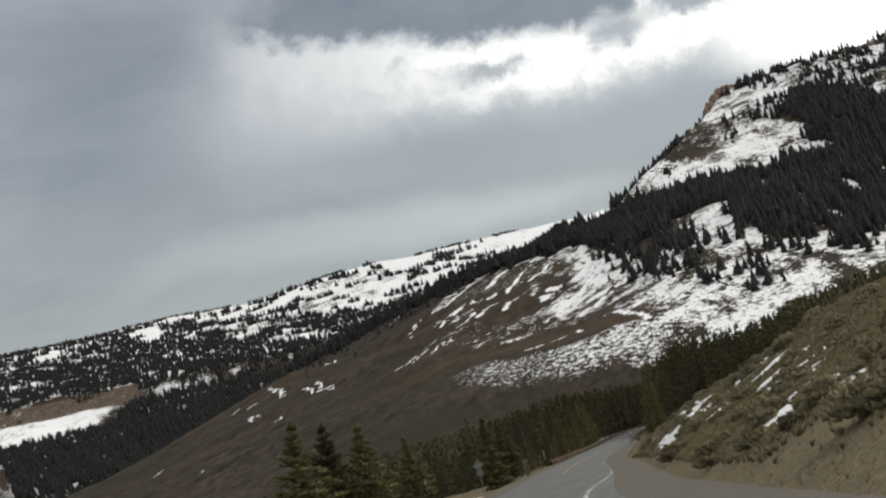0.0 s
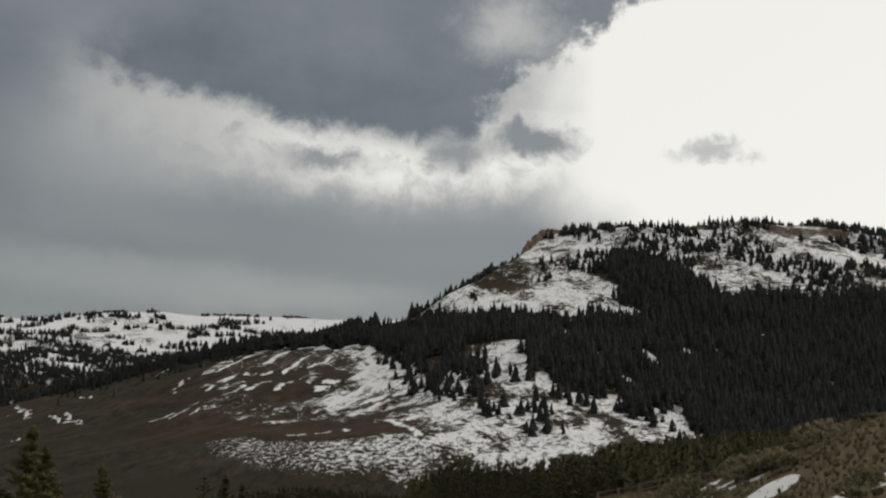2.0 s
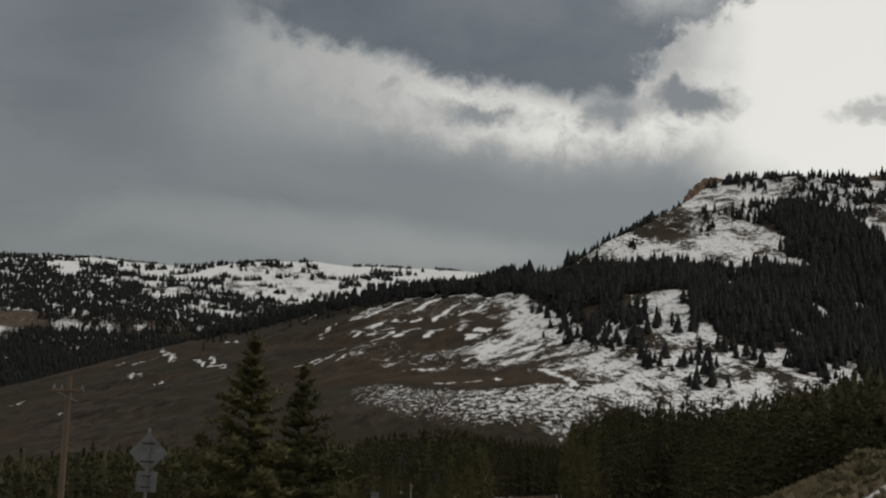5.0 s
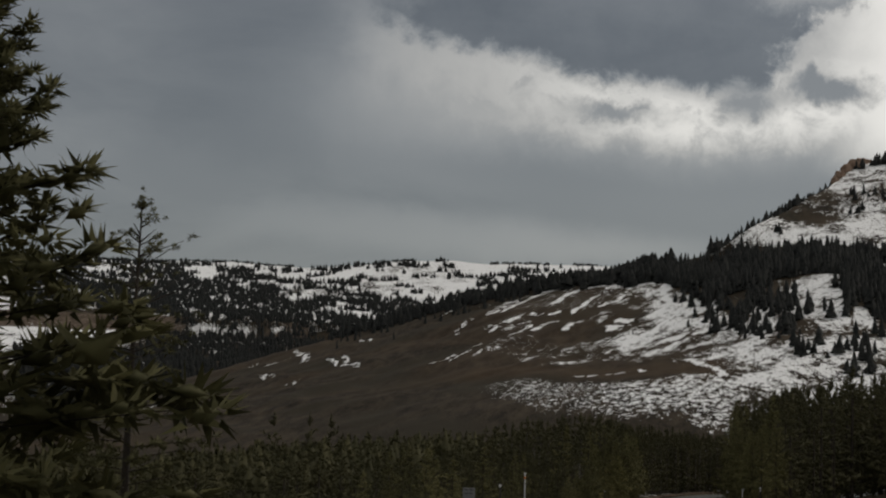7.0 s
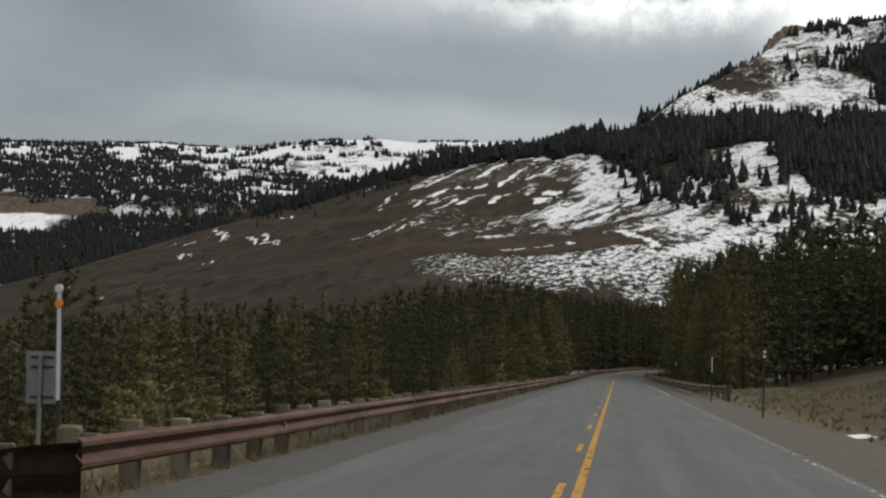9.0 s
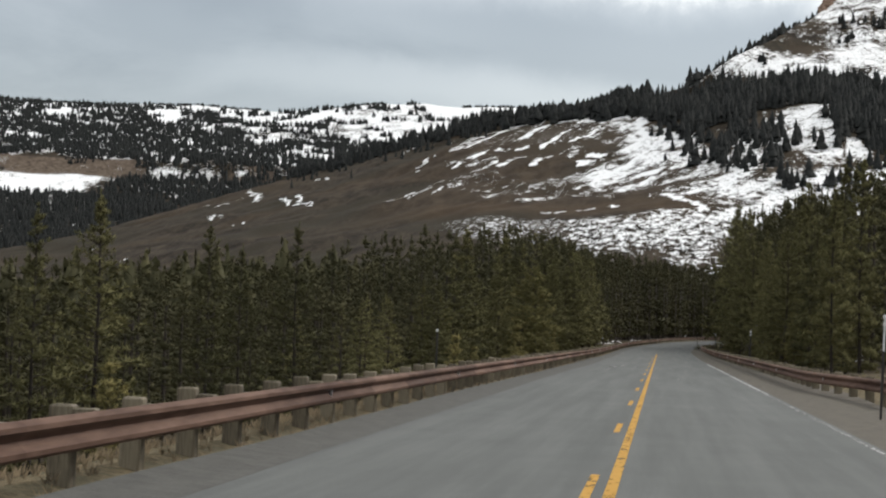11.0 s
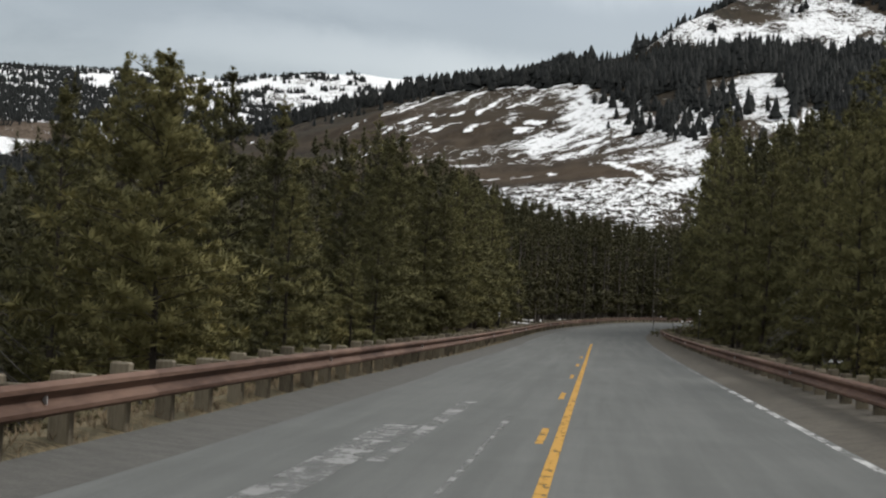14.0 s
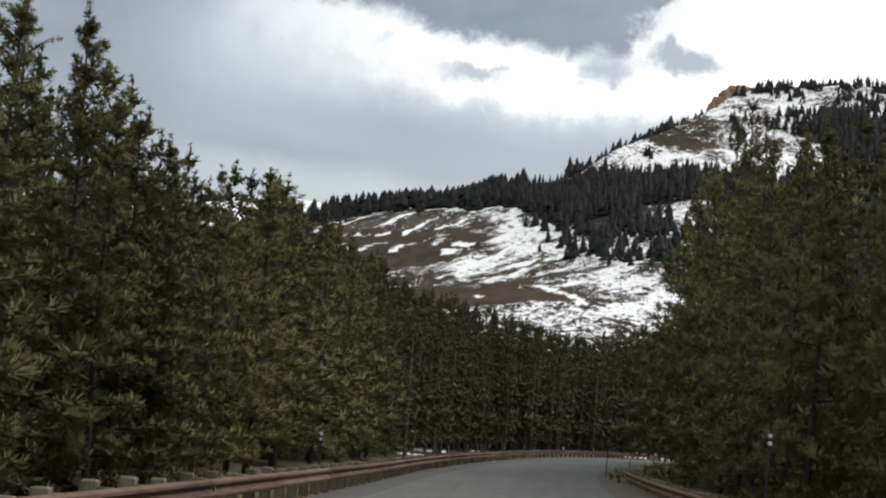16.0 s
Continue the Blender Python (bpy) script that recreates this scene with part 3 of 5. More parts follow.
    n3 = 0.5 + 1.8 * (0.5 * fbm(X, Y * 0.5, 80, 71, 4) + 0.5 * fbm(X, Y * 0.6, 20, 81, 3) - 0.5)
    snow = np.where(plate, np.clip(0.5 + (c3 - n3) * 0.9, 0, 1), snow)

    XW, YW = X + 9 * (fbm(X, Y, 16, 93, 3) - 0.5), Y + 45 * (fbm(X, Y, 16, 97, 3) - 0.5)
    torn = fbm(X, Y * 0.5, 8, 91, 3)

    snow = np.where(d < 2300, np.minimum(snow, 0.69), snow)

    def lay(*v):
        snow[:] = np.maximum(snow, stroke(XW, YW, *v) * ramp(torn, 0.15, 0.42))

    for cx, cy, rx, ry in CLEARINGS:
        snow = np.maximum(snow, 0.8 * ramp(np.hypot((X - cx) / (0.75 * rx), (Y - cy) / (0.6 * ry)), 1.3, 0.8))
    # drifts in the gullies of the bare face
    lay(-186, 1694, -175, 1704, 1.7), lay(-149, 1495, -145, 1512, 1.6), lay(-165, 1721, -151, 1731, 1.6), lay(-149, 1719, -134, 1777, 1.9), lay(-134, 1777, -121, 1784, 1.8)
    lay(-152, 1632, -134, 1650, 2.6), lay(-132, 1807, -102, 1795, 2.8), lay(-115, 1710, -99, 1757, 3.1), lay(-99, 1757, -85, 1766, 2.4), lay(-85, 1766, -68, 1771, 2.4)
    lay(-131, 1662, -121, 1657, 1.9), lay(-114, 1586, -97, 1595, 2.2), lay(-134, 1576, -117, 1597, 1.8), lay(-88, 1628, -79, 1708, 2.5), lay(-79, 1708, -63, 1767, 2.7)
    lay(-63, 1767, -48, 1766, 2.6), lay(-67, 1641, -53, 1680, 2.0), lay(-55, 1676, -47, 1732, 2.2), lay(-47, 1732, -21, 1713, 4.0), lay(-19, 1691, -15, 1595, 4.2)
    lay(-15, 1595, -27, 1540, 3.2), lay(-50, 1418, -22, 1480, 3.6), lay(-22, 1480, -12, 1517, 3.0), lay(-87, 1558, -80, 1572, 2.3), lay(-63, 1277, -26, 1254, 1.9)
    lay(2, 1271, 23, 1184, 2.3), lay(-15, 1375, 9, 1415, 2.6), lay(-18, 1417, -4, 1419, 2.2), lay(-61, 1567, -42, 1536, 3.0), lay(-56, 1525, -43, 1524, 2.8)
    lay(-107, 1634, -99, 1637, 1.7), lay(-188, 1662, -183, 1658, 1.6), lay(-221, 1859, -213, 1868, 1.6)
    # and on the low hill that runs out beside it
    lay(-363, 1909, -327, 1784, 1.9), lay(-334, 1795, -315, 1721, 1.6), lay(-298, 1702, -249, 1599, 1.6), lay(-283, 1711, -266, 1655, 1.4), lay(-405, 1553, -420, 1626, 1.4)
    lay(-385, 1810, -394, 1878, 1.3), lay(-345, 1690, -331, 1667, 1.3), lay(-290, 1829, -274, 1789, 1.3), lay(-333, 1411, -331, 1420, 1.3), lay(-347, 1546, -344, 1551, 1.3)
    lay(-292, 1548, -299, 1606, 1.3), lay(-365, 1798, -347, 1861, 1.3), lay(-166, 1500, -158, 1535, 1.3), lay(-182, 1500, -170, 1532, 1.4), lay(-160, 1557, -152, 1582, 1.4)
    return snow


def far_rock(X, Y):
    a, d = np.degrees(np.arctan2(X, Y - 300)), np.hypot(X, Y - 300)
    td = np.maximum(np.interp(a, TOP_TURN, TOP_D), np.interp(a, TURN, CREST_D) + 60)
    drop = 10 * ramp(a, 12.2, 13.2)
    band = ramp(np.abs(d - td + 33 + 4 * drop), 12, 7) * ramp(a, 8.5, 9.5) * ramp(fbm(X, Y * 0.2, 55, 101, 3), 0.34, 0.44)
    far = ramp(np.abs(d - 3216), 42, 30) * np.maximum(ramp(a, -15.2, -16.2), 0.8 * ramp(fbm(X, Y * 0.3, 90, 111, 4), 0.46, 0.60)) * ramp(fbm(X, Y * 0.4, 60, 113, 3), 0.30, 0.40)
    return np.maximum(band, far)


def far_land():
    """Hillside, mountain and plateau as one sheet that reaches the horizon all round."""
    a = np.concatenate([np.arange(-180, -26, 3.0), np.arange(-26, 22, 0.08), np.arange(22, 180.1, 3.0)])
    d = np.concatenate([np.arange(560, 840, 14), np.arange(840, 1860, 5.0), np.arange(1860, 2150, 7), np.arange(2150, 2900, 28),
                        np.arange(2900, 3300, 9), np.arange(3300, 4400, 15), np.arange(4400, 4661, 52)])
    A, D = np.meshgrid(np.radians(a), d)
    X, Y = D * np.sin(A), 300 + D * np.cos(A)
    Z = height(X, Y) - 0.4 * ramp(D, 660, 600)
    snow, rock = far_snow(X, Y), far_rock(X, Y)
    deg = np.degrees(A)
    gold = ramp(np.abs(D - 40 - np.interp(deg, [-9, -6.4, -2.6, 0.8, 3], [1085, 1050, 935, 880, 875])), 60, 15) * ramp(deg, 2.6, 0.8) * ramp(deg, -12, -6) * 0.7
    gold = np.maximum(gold, 0.35 * ramp(fbm(X, Y, 120, 121, 3), 0.5, 0.65))
    ob = grid_mesh("mountain_land", X, Y, Z, LAND, {"snow": snow * (1 - 0.5 * rock), "rock": rock, "gold": gold, "near": 0 * X})
    tagged(ob, "sagebrush hillside and snowy mountain ridges under an overcast sky", "mountain", kind="structure")


def bank_snow(X, Y):
    """Drifts left on the cut bank and by the road."""
    dx = X - road_x(Y)
    n = fbm(X, Y, 3.5, 131, 3)
    s = np.zeros_like(X)
    for x0, y0, x1, y1, w in ((13.3, 102.6, 14.1, 104.5, 0.5), (14.7, 96.4, 15.7, 96.4, 0.7), (13.7, 82.5, 14.4, 86.4, 0.6), (15.0, 86.4, 16.0, 86.3, 0.6),
                              (14.3, 78.4, 14.8, 76.3, 0.7), (14.0, 70.4, 15.3, 70.2, 0.65), (15.3, 70.2, 16.7, 72.1, 0.6), (12.8, 64.5, 13.6, 66.4, 0.5), (13.1, 56.4, 13.8, 58.3, 0.5),
                              (12.7, 52.4, 13.5, 54.3, 0.6), (13.2, 52.4, 13.7, 52.3, 0.7), (11.9, 50.5, 12.5, 50.4, 0.5), (14.6, 77.0, 16.1, 78.8, 0.9), (14.0, 67.0, 14.8, 66.8, 0.6),
                              (12.8, 63.1, 13.6, 63.0, 0.5), (14.3, 111.3, 15.9, 117.1, 0.6), (14.4, 103.3, 15.1, 103.1, 0.7),
                              (12.3, 52.9, 13.9, 44.7, 0.55), (10.6, 142.0, 11.9, 141.0, 0.9), (10.5, 149.0, 11.6, 148.0, 0.8)):
        ux, uy = x1 - x0, y1 - y0
        q = np.clip(((X - x0) * ux + (Y - y0) * uy) / (ux * ux + uy * uy), 0, 1)
        s = np.maximum(s, ramp(np.hypot(X - x0 - q * ux, (Y - y0 - q * uy) * 0.4), w * 1.2, w * 0.5))
    s = s * ramp(n, 0.26, 0.40)
    field = ramp(Y, 96, 104) * ramp(Y, 156, 147) * ramp(dx, 6.6, 7.6) * ramp(dx, 15.5, 12.5)
    s = np.maximum(s, field * ramp(n, 0.36, 0.50))
    s = np.maximum(s, ramp(Y, 92, 98) * ramp(Y, 136, 128) * ramp(dx, 6.2, 7.0) * ramp(dx, 14, 11.5) * ramp(n, 0.43, 0.52))
    left = ramp(np.abs(Y - 128), 14, 8) * ramp(np.abs(dx + 6.6), 1.3, 0.8)
    woods = ramp(Y, 470, 490) * ramp(dx, -7, -9) * ramp(dx, -14, -11) * ramp(n, 0.60, 0.68)
    woods = np.maximum(woods, ramp(Y, 456, 466) * ramp(Y, 520, 500) * ramp(dx, -5.0, -5.2) * ramp(dx, -6.2, -5.8) * ramp(n, 0.40, 0.50))
    pull = 0.6 * ramp(np.abs(Y - 263), 2.6, 1.0) * ramp(np.abs(dx - 6.6), 0.7, 0.3)
    right = ramp(Y, 395, 410) * ramp(Y, 450, 430) * ramp(dx, 9, 11) * ramp(n, 0.56, 0.62)
    return np.maximum.reduce([s, left, woods, pull, right])


def open_ground(X, Y):
    """1 on dry grass, lower on the litter under the woods and among the sage."""
    dx = X - road_x(Y)
    litter = np.maximum(ramp(dx, -7, -9) * ramp(Y, 250, 265), ramp(dx, 6.2, 7.6) * ramp(Y, 345, 356))
    sage = ramp(dx, 6.4, 8) * ramp(Y, 185, 200)
    return 1 - np.maximum(0.8 * litter, 0.5 * sage)


def near_land():
    xs = np.concatenate([np.arange(-660, -60, 24), np.arange(-60, -16, 2.0), np.arange(-16, 6, 0.6), np.arange(6, 24, 0.36), np.arange(24, 26, 0.6), np.arange(26, 70, 2.0), np.arange(70, 661, 24)])
    ys = np.concatenate([np.arange(-360, -20, 12), np.arange(-20, 40, 1.2), np.arange(40, 150, 0.8), np.arange(150, 180, 1.2), np.arange(180, 660, 2.0), np.arange(660, 961, 15)])
    X, Y = np.meshgrid(xs, ys)
    d = np.hypot(X, Y - 300)
    Z = height(X, Y) - 2.5 * ramp(d, 590, 640)
    ob = grid_mesh("ground", X, Y, Z, LAND, {"snow": bank_snow(X, Y), "rock": 0 * X, "gold": 0 * X, "near": open_ground(X, Y)})
    tagged(ob, "dry grass and sagebrush ground with snow patches beside the road", "ground", kind="structure")


far_land()
near_land()


def ribbon(name, y0, y1, off0, off1, lift, mat, step=2.0, rag=0.0, tip=0.0, far_tip=0.0, inset=0.0):
    """A strip that follows the road between two offsets from its middle line."""
    n = max(2, int((y1 - y0) / step) + 1)
    y = np.linspace(y0, y1, n)
    slope = np.gradient(road_x(y), y)
    nx, ny = 1 / np.hypot(1, slope), -slope / np.hypot(1, slope)
    w0, w1 = off0 + rag * (fbm(y, 0 * y, 14, 7, 2) - 0.5), off1 + rag * (fbm(y, 0 * y, 14, 17, 2) - 0.5)
    w0, w1 = w0 - inset * ramp(y, 112, 62), w1 - inset * ramp(y, 112, 62)
    mid = (w0 + w1) / 2
    hump = ramp(y, 296, 325)
    verts, faces = [], []
    for i in range(n):
        for w, up in ((w0[i], tip), (mid[i], tip * 0.4 + 0.8 * far_tip * hump[i]), (w1[i], far_tip * hump[i])):
            verts.append((road_x(y[i]) + nx[i] * w, y[i] + ny[i] * w, road_z(y[i]) + lift - 0.006 * abs(w) + up))
    for i in range(n - 1):
        for k in (0, 1):
            faces.append((i * 3 + k, i * 3 + k + 1, i * 3 + 4 + k, i * 3 + 3 + k))
    return new(name, mesh_from(name, verts, faces, mat, True))


road = tagged(ribbon("road", -180, 668, -3.85, 3.5, 0.03, ASPHALT), "grey two-lane asphalt mountain road with worn paint", "road", kind="structure")
tagged(ribbon("shoulder_left", -180, 668, -4.15, -3.3, 0.032, SHOULDER, rag=0.3, tip=0.07), "dark worn asphalt shoulder at the guardrail", "shoulder", kind="structure")
tagged(ribbon("shoulder_right", -180, 668, 3.42, 5.6, 0.002, GRAVEL, rag=0.3, far_tip=0.22), "brown gravel shoulder along the asphalt", "shoulder", kind="structure")
tagged(ribbon("road_marking_centre", 150, 446, -0.005, 0.105, 0.034, YELLOW), "solid yellow centre line on the asphalt", "road marking", kind="structure")
for nm, a, b, y0, y1 in (("road_marking_right_bend", 3.32, 3.46, -100, 112), ("road_marking_right", 3.34, 3.43, 112, 318), ("road_marking_right_fresh", 3.34, 3.46, 318, 388), ("road_marking_right_far", 3.34, 3.43, 388, 452)):
    tagged(ribbon(nm, y0, y1, a, b, 0.034, WHITE if y0 in (-100, 318) else WORN_WHITE, rag=0.05, inset=0.85), "worn white edge line on the asphalt", "road marking", kind="structure")
for k in range(-13, 8):
    y = 329.6 + 11.84 * k
    tagged(ribbon("road_dash", y - 1.5, y + 1.5, -0.20, -0.11, 0.034, YELLOW, 0.6), "short yellow broken-line dash", "road marking", "yellow dashes", kind="structure")

tagged(ribbon("road_marking_left", 236, 452, -3.52, -3.43, 0.034, FADED_WHITE, rag=0.05), "faded broken-up white edge line on the asphalt", "road marking", kind="structure")

# pale scrapes left by blades and chains on the lanes
for y0, y1, a, b in ((351, 366, -2.15, -1.72), (360, 373, -1.66, -1.48), (353, 369, -0.78, -0.71), (333.3, 333.9, 0.8, 1.3)):
    tagged(ribbon("road_scrape", y0, y1, a, b, 0.0335, SCRAPED, 0.5, 0.22), "pale scraped streak in the asphalt", "road marking", "scrapes", kind="structure")


# ---------------------------------------------------------------- conifers
def unit(v):
    return v / np.maximum(np.linalg.norm(v, axis=-1, keepdims=True), 1e-9)


def blades(at, along, count, length, width, rng, up=0.25, spread=0.85):
    """Pointed needle sprays round each place: verts and triangle faces."""
    p = np.repeat(at, count, 0)
    d = np.repeat(along, count, 0)
    n = len(p)
    r = rng.normal(size=(n, 3))
    way = unit(d * 0.9 + unit(r) * spread + np.array([0, 0, up]))
    side = unit(np.cross(way, rng.normal(size=(n, 3))))
    ln = np.repeat(length, count)[:, None] * rng.uniform(0.7, 1.25, (n, 1)) if np.ndim(length) else length * rng.uniform(0.7, 1.25, (n, 1))
    w = ln * width
    verts = np.stack([p + side * w * 0.5, p - side * w * 0.5 + way * ln * 0.15, p + way * ln], 1)
    # turn each spray outwards from the stem
    face = np.cross(verts[:, 1] - verts[:, 0], verts[:, 2] - verts[:, 0])
    out = p * np.array([1, 1, 0]) + way * 0.3 + np.array([0, 0, 0.2])
    turn = (face * out).sum(1) < 0
    verts[turn] = verts[turn][:, [1, 0, 2]]
    return verts.reshape(-1, 3), np.arange(n * 3).reshape(-1, 3)


def sticks(a, b, ra, rb):
    """Three-sided tapered twigs from a to b."""
    way = unit(b - a)
    s = unit(np.cross(way, np.array([0.3, 0.5, 0.81])))
    q = np.cross(way, s)
    ring = []
    for k in range(3):
        c, e = math.cos(k * 2.0944), math.sin(k * 2.0944)
        ring.append((s * c + q * e))
    n = len(a)
    v = np.stack([a + ring[0] * ra, a + ring[1] * ra, a + ring[2] * ra, b + ring[0] * rb, b + ring[1] * rb, b + ring[2] * rb], 1).reshape(-1, 3)
    f = np.array([[0, 1, 4, 3], [1, 2, 5, 4], [2, 0, 3, 5]])
    return v, (np.arange(n)[:, None, None] * 6 + f[None]).reshape(-1, 4)


OCTA_V = np.array([(1.0, 0, 0), (-1, 0, 0), (0, 1, 0), (0, -1, 0), (0, 0, 1), (0, 0, -1)])
OCTA_F = np.array([(0, 2, 4), (2, 1, 4), (1, 3, 4), (3, 0, 4), (2, 0, 5), (1, 2, 5), (3, 1, 5), (0, 3, 5)])


def tufts_of(at, along, length, rng):
    """Uneven clumps of foliage, longer along their bough: verts, triangles and the way each vertex faces."""
    bv, bf = OCTA_V, OCTA_F
    n = len(at)
    side = unit(np.cross(along, np.array([0.02, 0.03, 1.0])))
    up = np.cross(side, along)
    k = rng.uniform(0.5, 1.35, (n, len(bv), 1))
    p = bv[None] * k * length[:, None, None]
    v = at[:, None] + p[..., 0:1] * along[:, None] + p[..., 1:2] * 0.72 * side[:, None] + p[..., 2:3] * 0.5 * up[:, None]
    nrm = unit(v - at[:, None])
    return v.reshape(-1, 3), (bf[None, :, ::-1] + (np.arange(n) * len(bv))[:, None, None]).reshape(-1, 3), nrm.reshape(-1, 3)


def pine(seed, tall, wide, low=0.05, whorls=17, arms=5, clumps=3, needles=12, core=0.5, shape=0.85, gaps=0.0, broad=0.30, plump=1.0):
    """Arrays for one pine: trunk rings with boughs in whorls, and a crown of foliage clumps fringed with needle sprays."""
    rng = np.random.default_rng(seed)
    boughs = whorls * arms
    u = np.repeat((np.arange(whorls) + rng.uniform(-0.25, 0.25, whorls) + 0.3) / whorls, arms) + rng.normal(0, 0.010, boughs)
    u = np.clip(u, 0, 0.985)
    z = tall * (low + (0.985 - low) * u)
    ang = np.repeat(rng.uniform(0, 6.28, whorls), arms) + np.tile(np.arange(arms) * 6.2832 / arms, whorls) + rng.normal(0, 0.28, boughs)
    one_side = 1 + 0.22 * np.cos(ang - rng.uniform(0, 6.28))
    layer = np.repeat(rng.uniform(0.78, 1.14, whorls), arms)
    reach = wide * ((1 - u) ** shape * (0.66 + 0.34 * np.clip(u / 0.2, 0, 1)) + 0.035) * rng.uniform(0.72, 1.16, boughs) * one_side * layer
    keep = rng.uniform(0, 1, boughs) > gaps
    tilt = np.radians(-14 + 52 * u + rng.normal(0, 8, boughs))
    out = np.stack([np.cos(ang) * np.cos(tilt), np.sin(ang) * np.cos(tilt), np.sin(tilt)], -1)
    bend = rng.normal(0, 0.010 * tall, 2)
    stem = lambda zz: np.stack([bend[0] * np.sin(zz / tall * 3), bend[1] * np.sin(zz / tall * 2.6), zz], -1)
    root = stem(z)
    tip = root + out * reach[:, None] + np.stack([0 * u, 0 * u, 0.14 * reach], -1)
    frac = (np.arange(1, clumps + 1) / clumps) ** 0.8 * 0.96
    at = root[:, None] + (tip - root)[:, None] * frac[None, :, None]
    at = at + rng.normal(0, 1, at.shape) * (0.03 + 0.055 * reach)[:, None, None] * np.array([1, 1, 0.6])
    way = unit(np.repeat(out[:, None], clumps, 1) + rng.normal(0, 0.22, at.shape) + np.array([0, 0, 0.10]))
    ln = plump * (0.10 + 0.185 * reach[:, None] * (1.12 - 0.35 * frac[None, :])) * rng.uniform(0.75, 1.25, (boughs, clumps)) * (3.0 / (clumps + 0.6)) ** 0.5
    at, way, ln = at[keep].reshape(-1, 3), way[keep].reshape(-1, 3), ln[keep].ravel()
    # the leader
    top = stem(np.linspace(0.93, 1.0, 4) * tall)
    at, way = np.concatenate([at, top]), np.concatenate([way, np.repeat([[0.02, 0, 1.0]], 4, 0)])
    ln = np.concatenate([ln, np.linspace(0.020, 0.011, 4) * tall * plump])
    cv, cf, cn = tufts_of(at, way, ln * core, rng)
    cn = unit(cn + 0.45 * unit(np.repeat(at * np.array([1, 1, 0]), len(cv) // len(at), 0) + 1e-6))
    # needle sprays stand out of every clump
    d = unit(rng.normal(size=(len(at), needles, 3)) + way[:, None] * 0.55 + np.array([0, 0, 0.25]))
    stretch = way[:, None] * (d * way[:, None]).sum(-1, keepdims=True)
    foot = at[:, None] + (d * np.array([0.30, 0.30, 0.22]) + 0.25 * stretch) * ln[:, None, None]
    v, f = blades(foot.reshape(-1, 3), d.reshape(-1, 3), 1, np.repeat(ln * 0.66 + 0.02, needles), broad, rng, 0.05, 0.30)
    fn = np.repeat(unit(d.reshape(-1, 3) + 0.45 * unit(np.repeat(at * np.array([1, 1, 0]), needles, 0) + 1e-6)), 3, 0)
    crown = (np.concatenate([cv, v]), np.concatenate([cf, f + len(cv)]), np.concatenate([cn, fn]))
    tv, tf = sticks(root, tip, 0.018 * tall / 10 + 0.006, 0.006)
    rings, sides = 7, 7
    zz = np.linspace(-0.3, tall * 0.97, rings)
    c = stem(zz)
    rad = 0.0105 * tall * (1 - zz / tall * 0.93) * np.where(zz < 0.1, 1.25, 1)
    th = np.linspace(0, 2 * math.pi, sides, endpoint=False)
    rv = (c[:, None] + rad[:, None, None] * np.stack([np.cos(th), np.sin(th), 0 * th], -1)[None]).reshape(-1, 3)
    idx = np.arange(rings * sides).reshape(rings, sides)
    rf = np.stack([idx[:-1], np.roll(idx[:-1], -1, 1), np.roll(idx[1:], -1, 1), idx[1:]], -1).reshape(-1, 4)
    trunk = (np.concatenate([rv, tv]), rf.tolist() + (tf + len(rv)).tolist())
    return trunk, crown


def quick_mesh(name, verts, tris, mat, normals=None):
    me = bpy.data.meshes.new(name)
    me.vertices.add(len(verts))
    me.vertices.foreach_set("co", np.asarray(verts, np.float32).ravel())
    k = tris.shape[1]
    me.loops.add(tris.size)
    me.loops.foreach_set("vertex_index", tris.ravel())
    me.polygons.add(len(tris))
    me.polygons.foreach_set("loop_start", np.arange(0, tris.size, k))
    me.materials.append(mat)
    me.update(calc_edges=True)
    if normals is not None:
        me.polygons.foreach_set("use_smooth", np.ones(len(tris), bool))
        me.normals_split_custom_set_from_vertices(np.asarray(normals, np.float32))
    return me


PINES, NEAR_PINES = [], []


def make_pines():
    """The pines that stand along the road: a few grown kinds, shared by all."""
    for i in range(7):
        trunk, crown = pine(100 + i, 10.0, (2.3, 2.7, 2.0, 2.5, 2.1, 2.8, 2.2)[i], (0.03, 0.06, 0.02, 0.09, 0.04, 0.03, 0.1)[i], (16, 17, 18, 15, 17, 16, 19)[i], 5, 3, 17, 0.5, (0.85, 0.95, 0.8, 0.9, 0.85, 1.0, 0.75)[i], (0, 0.05, 0, 0.12, 0.08, 0, 0.06)[i])
        PINES.append((mesh_from("trunk", trunk[0], trunk[1], BARK, True), quick_mesh("crown", crown[0], crown[1], NEEDLES, crown[2])))
    for i in range(5):
        trunk, crown = pine(150 + i, 10.0, (2.3, 1.9, 2.6, 2.1, 2.4)[i], (0.04, 0.08, 0.03, 0.10, 0.06)[i], (18, 20, 17, 19, 18)[i], 5, 4, 32, 0.45, (0.85, 0.75, 0.95, 0.8, 0.9)[i], (0.04, 0.10, 0.03, 0.14, 0.07)[i])
        NEAR_PINES.append((mesh_from("trunk", trunk[0], trunk[1], BARK, True), quick_mesh("crown", crown[0], crown[1], NEEDLES, crown[2])))


make_pines()
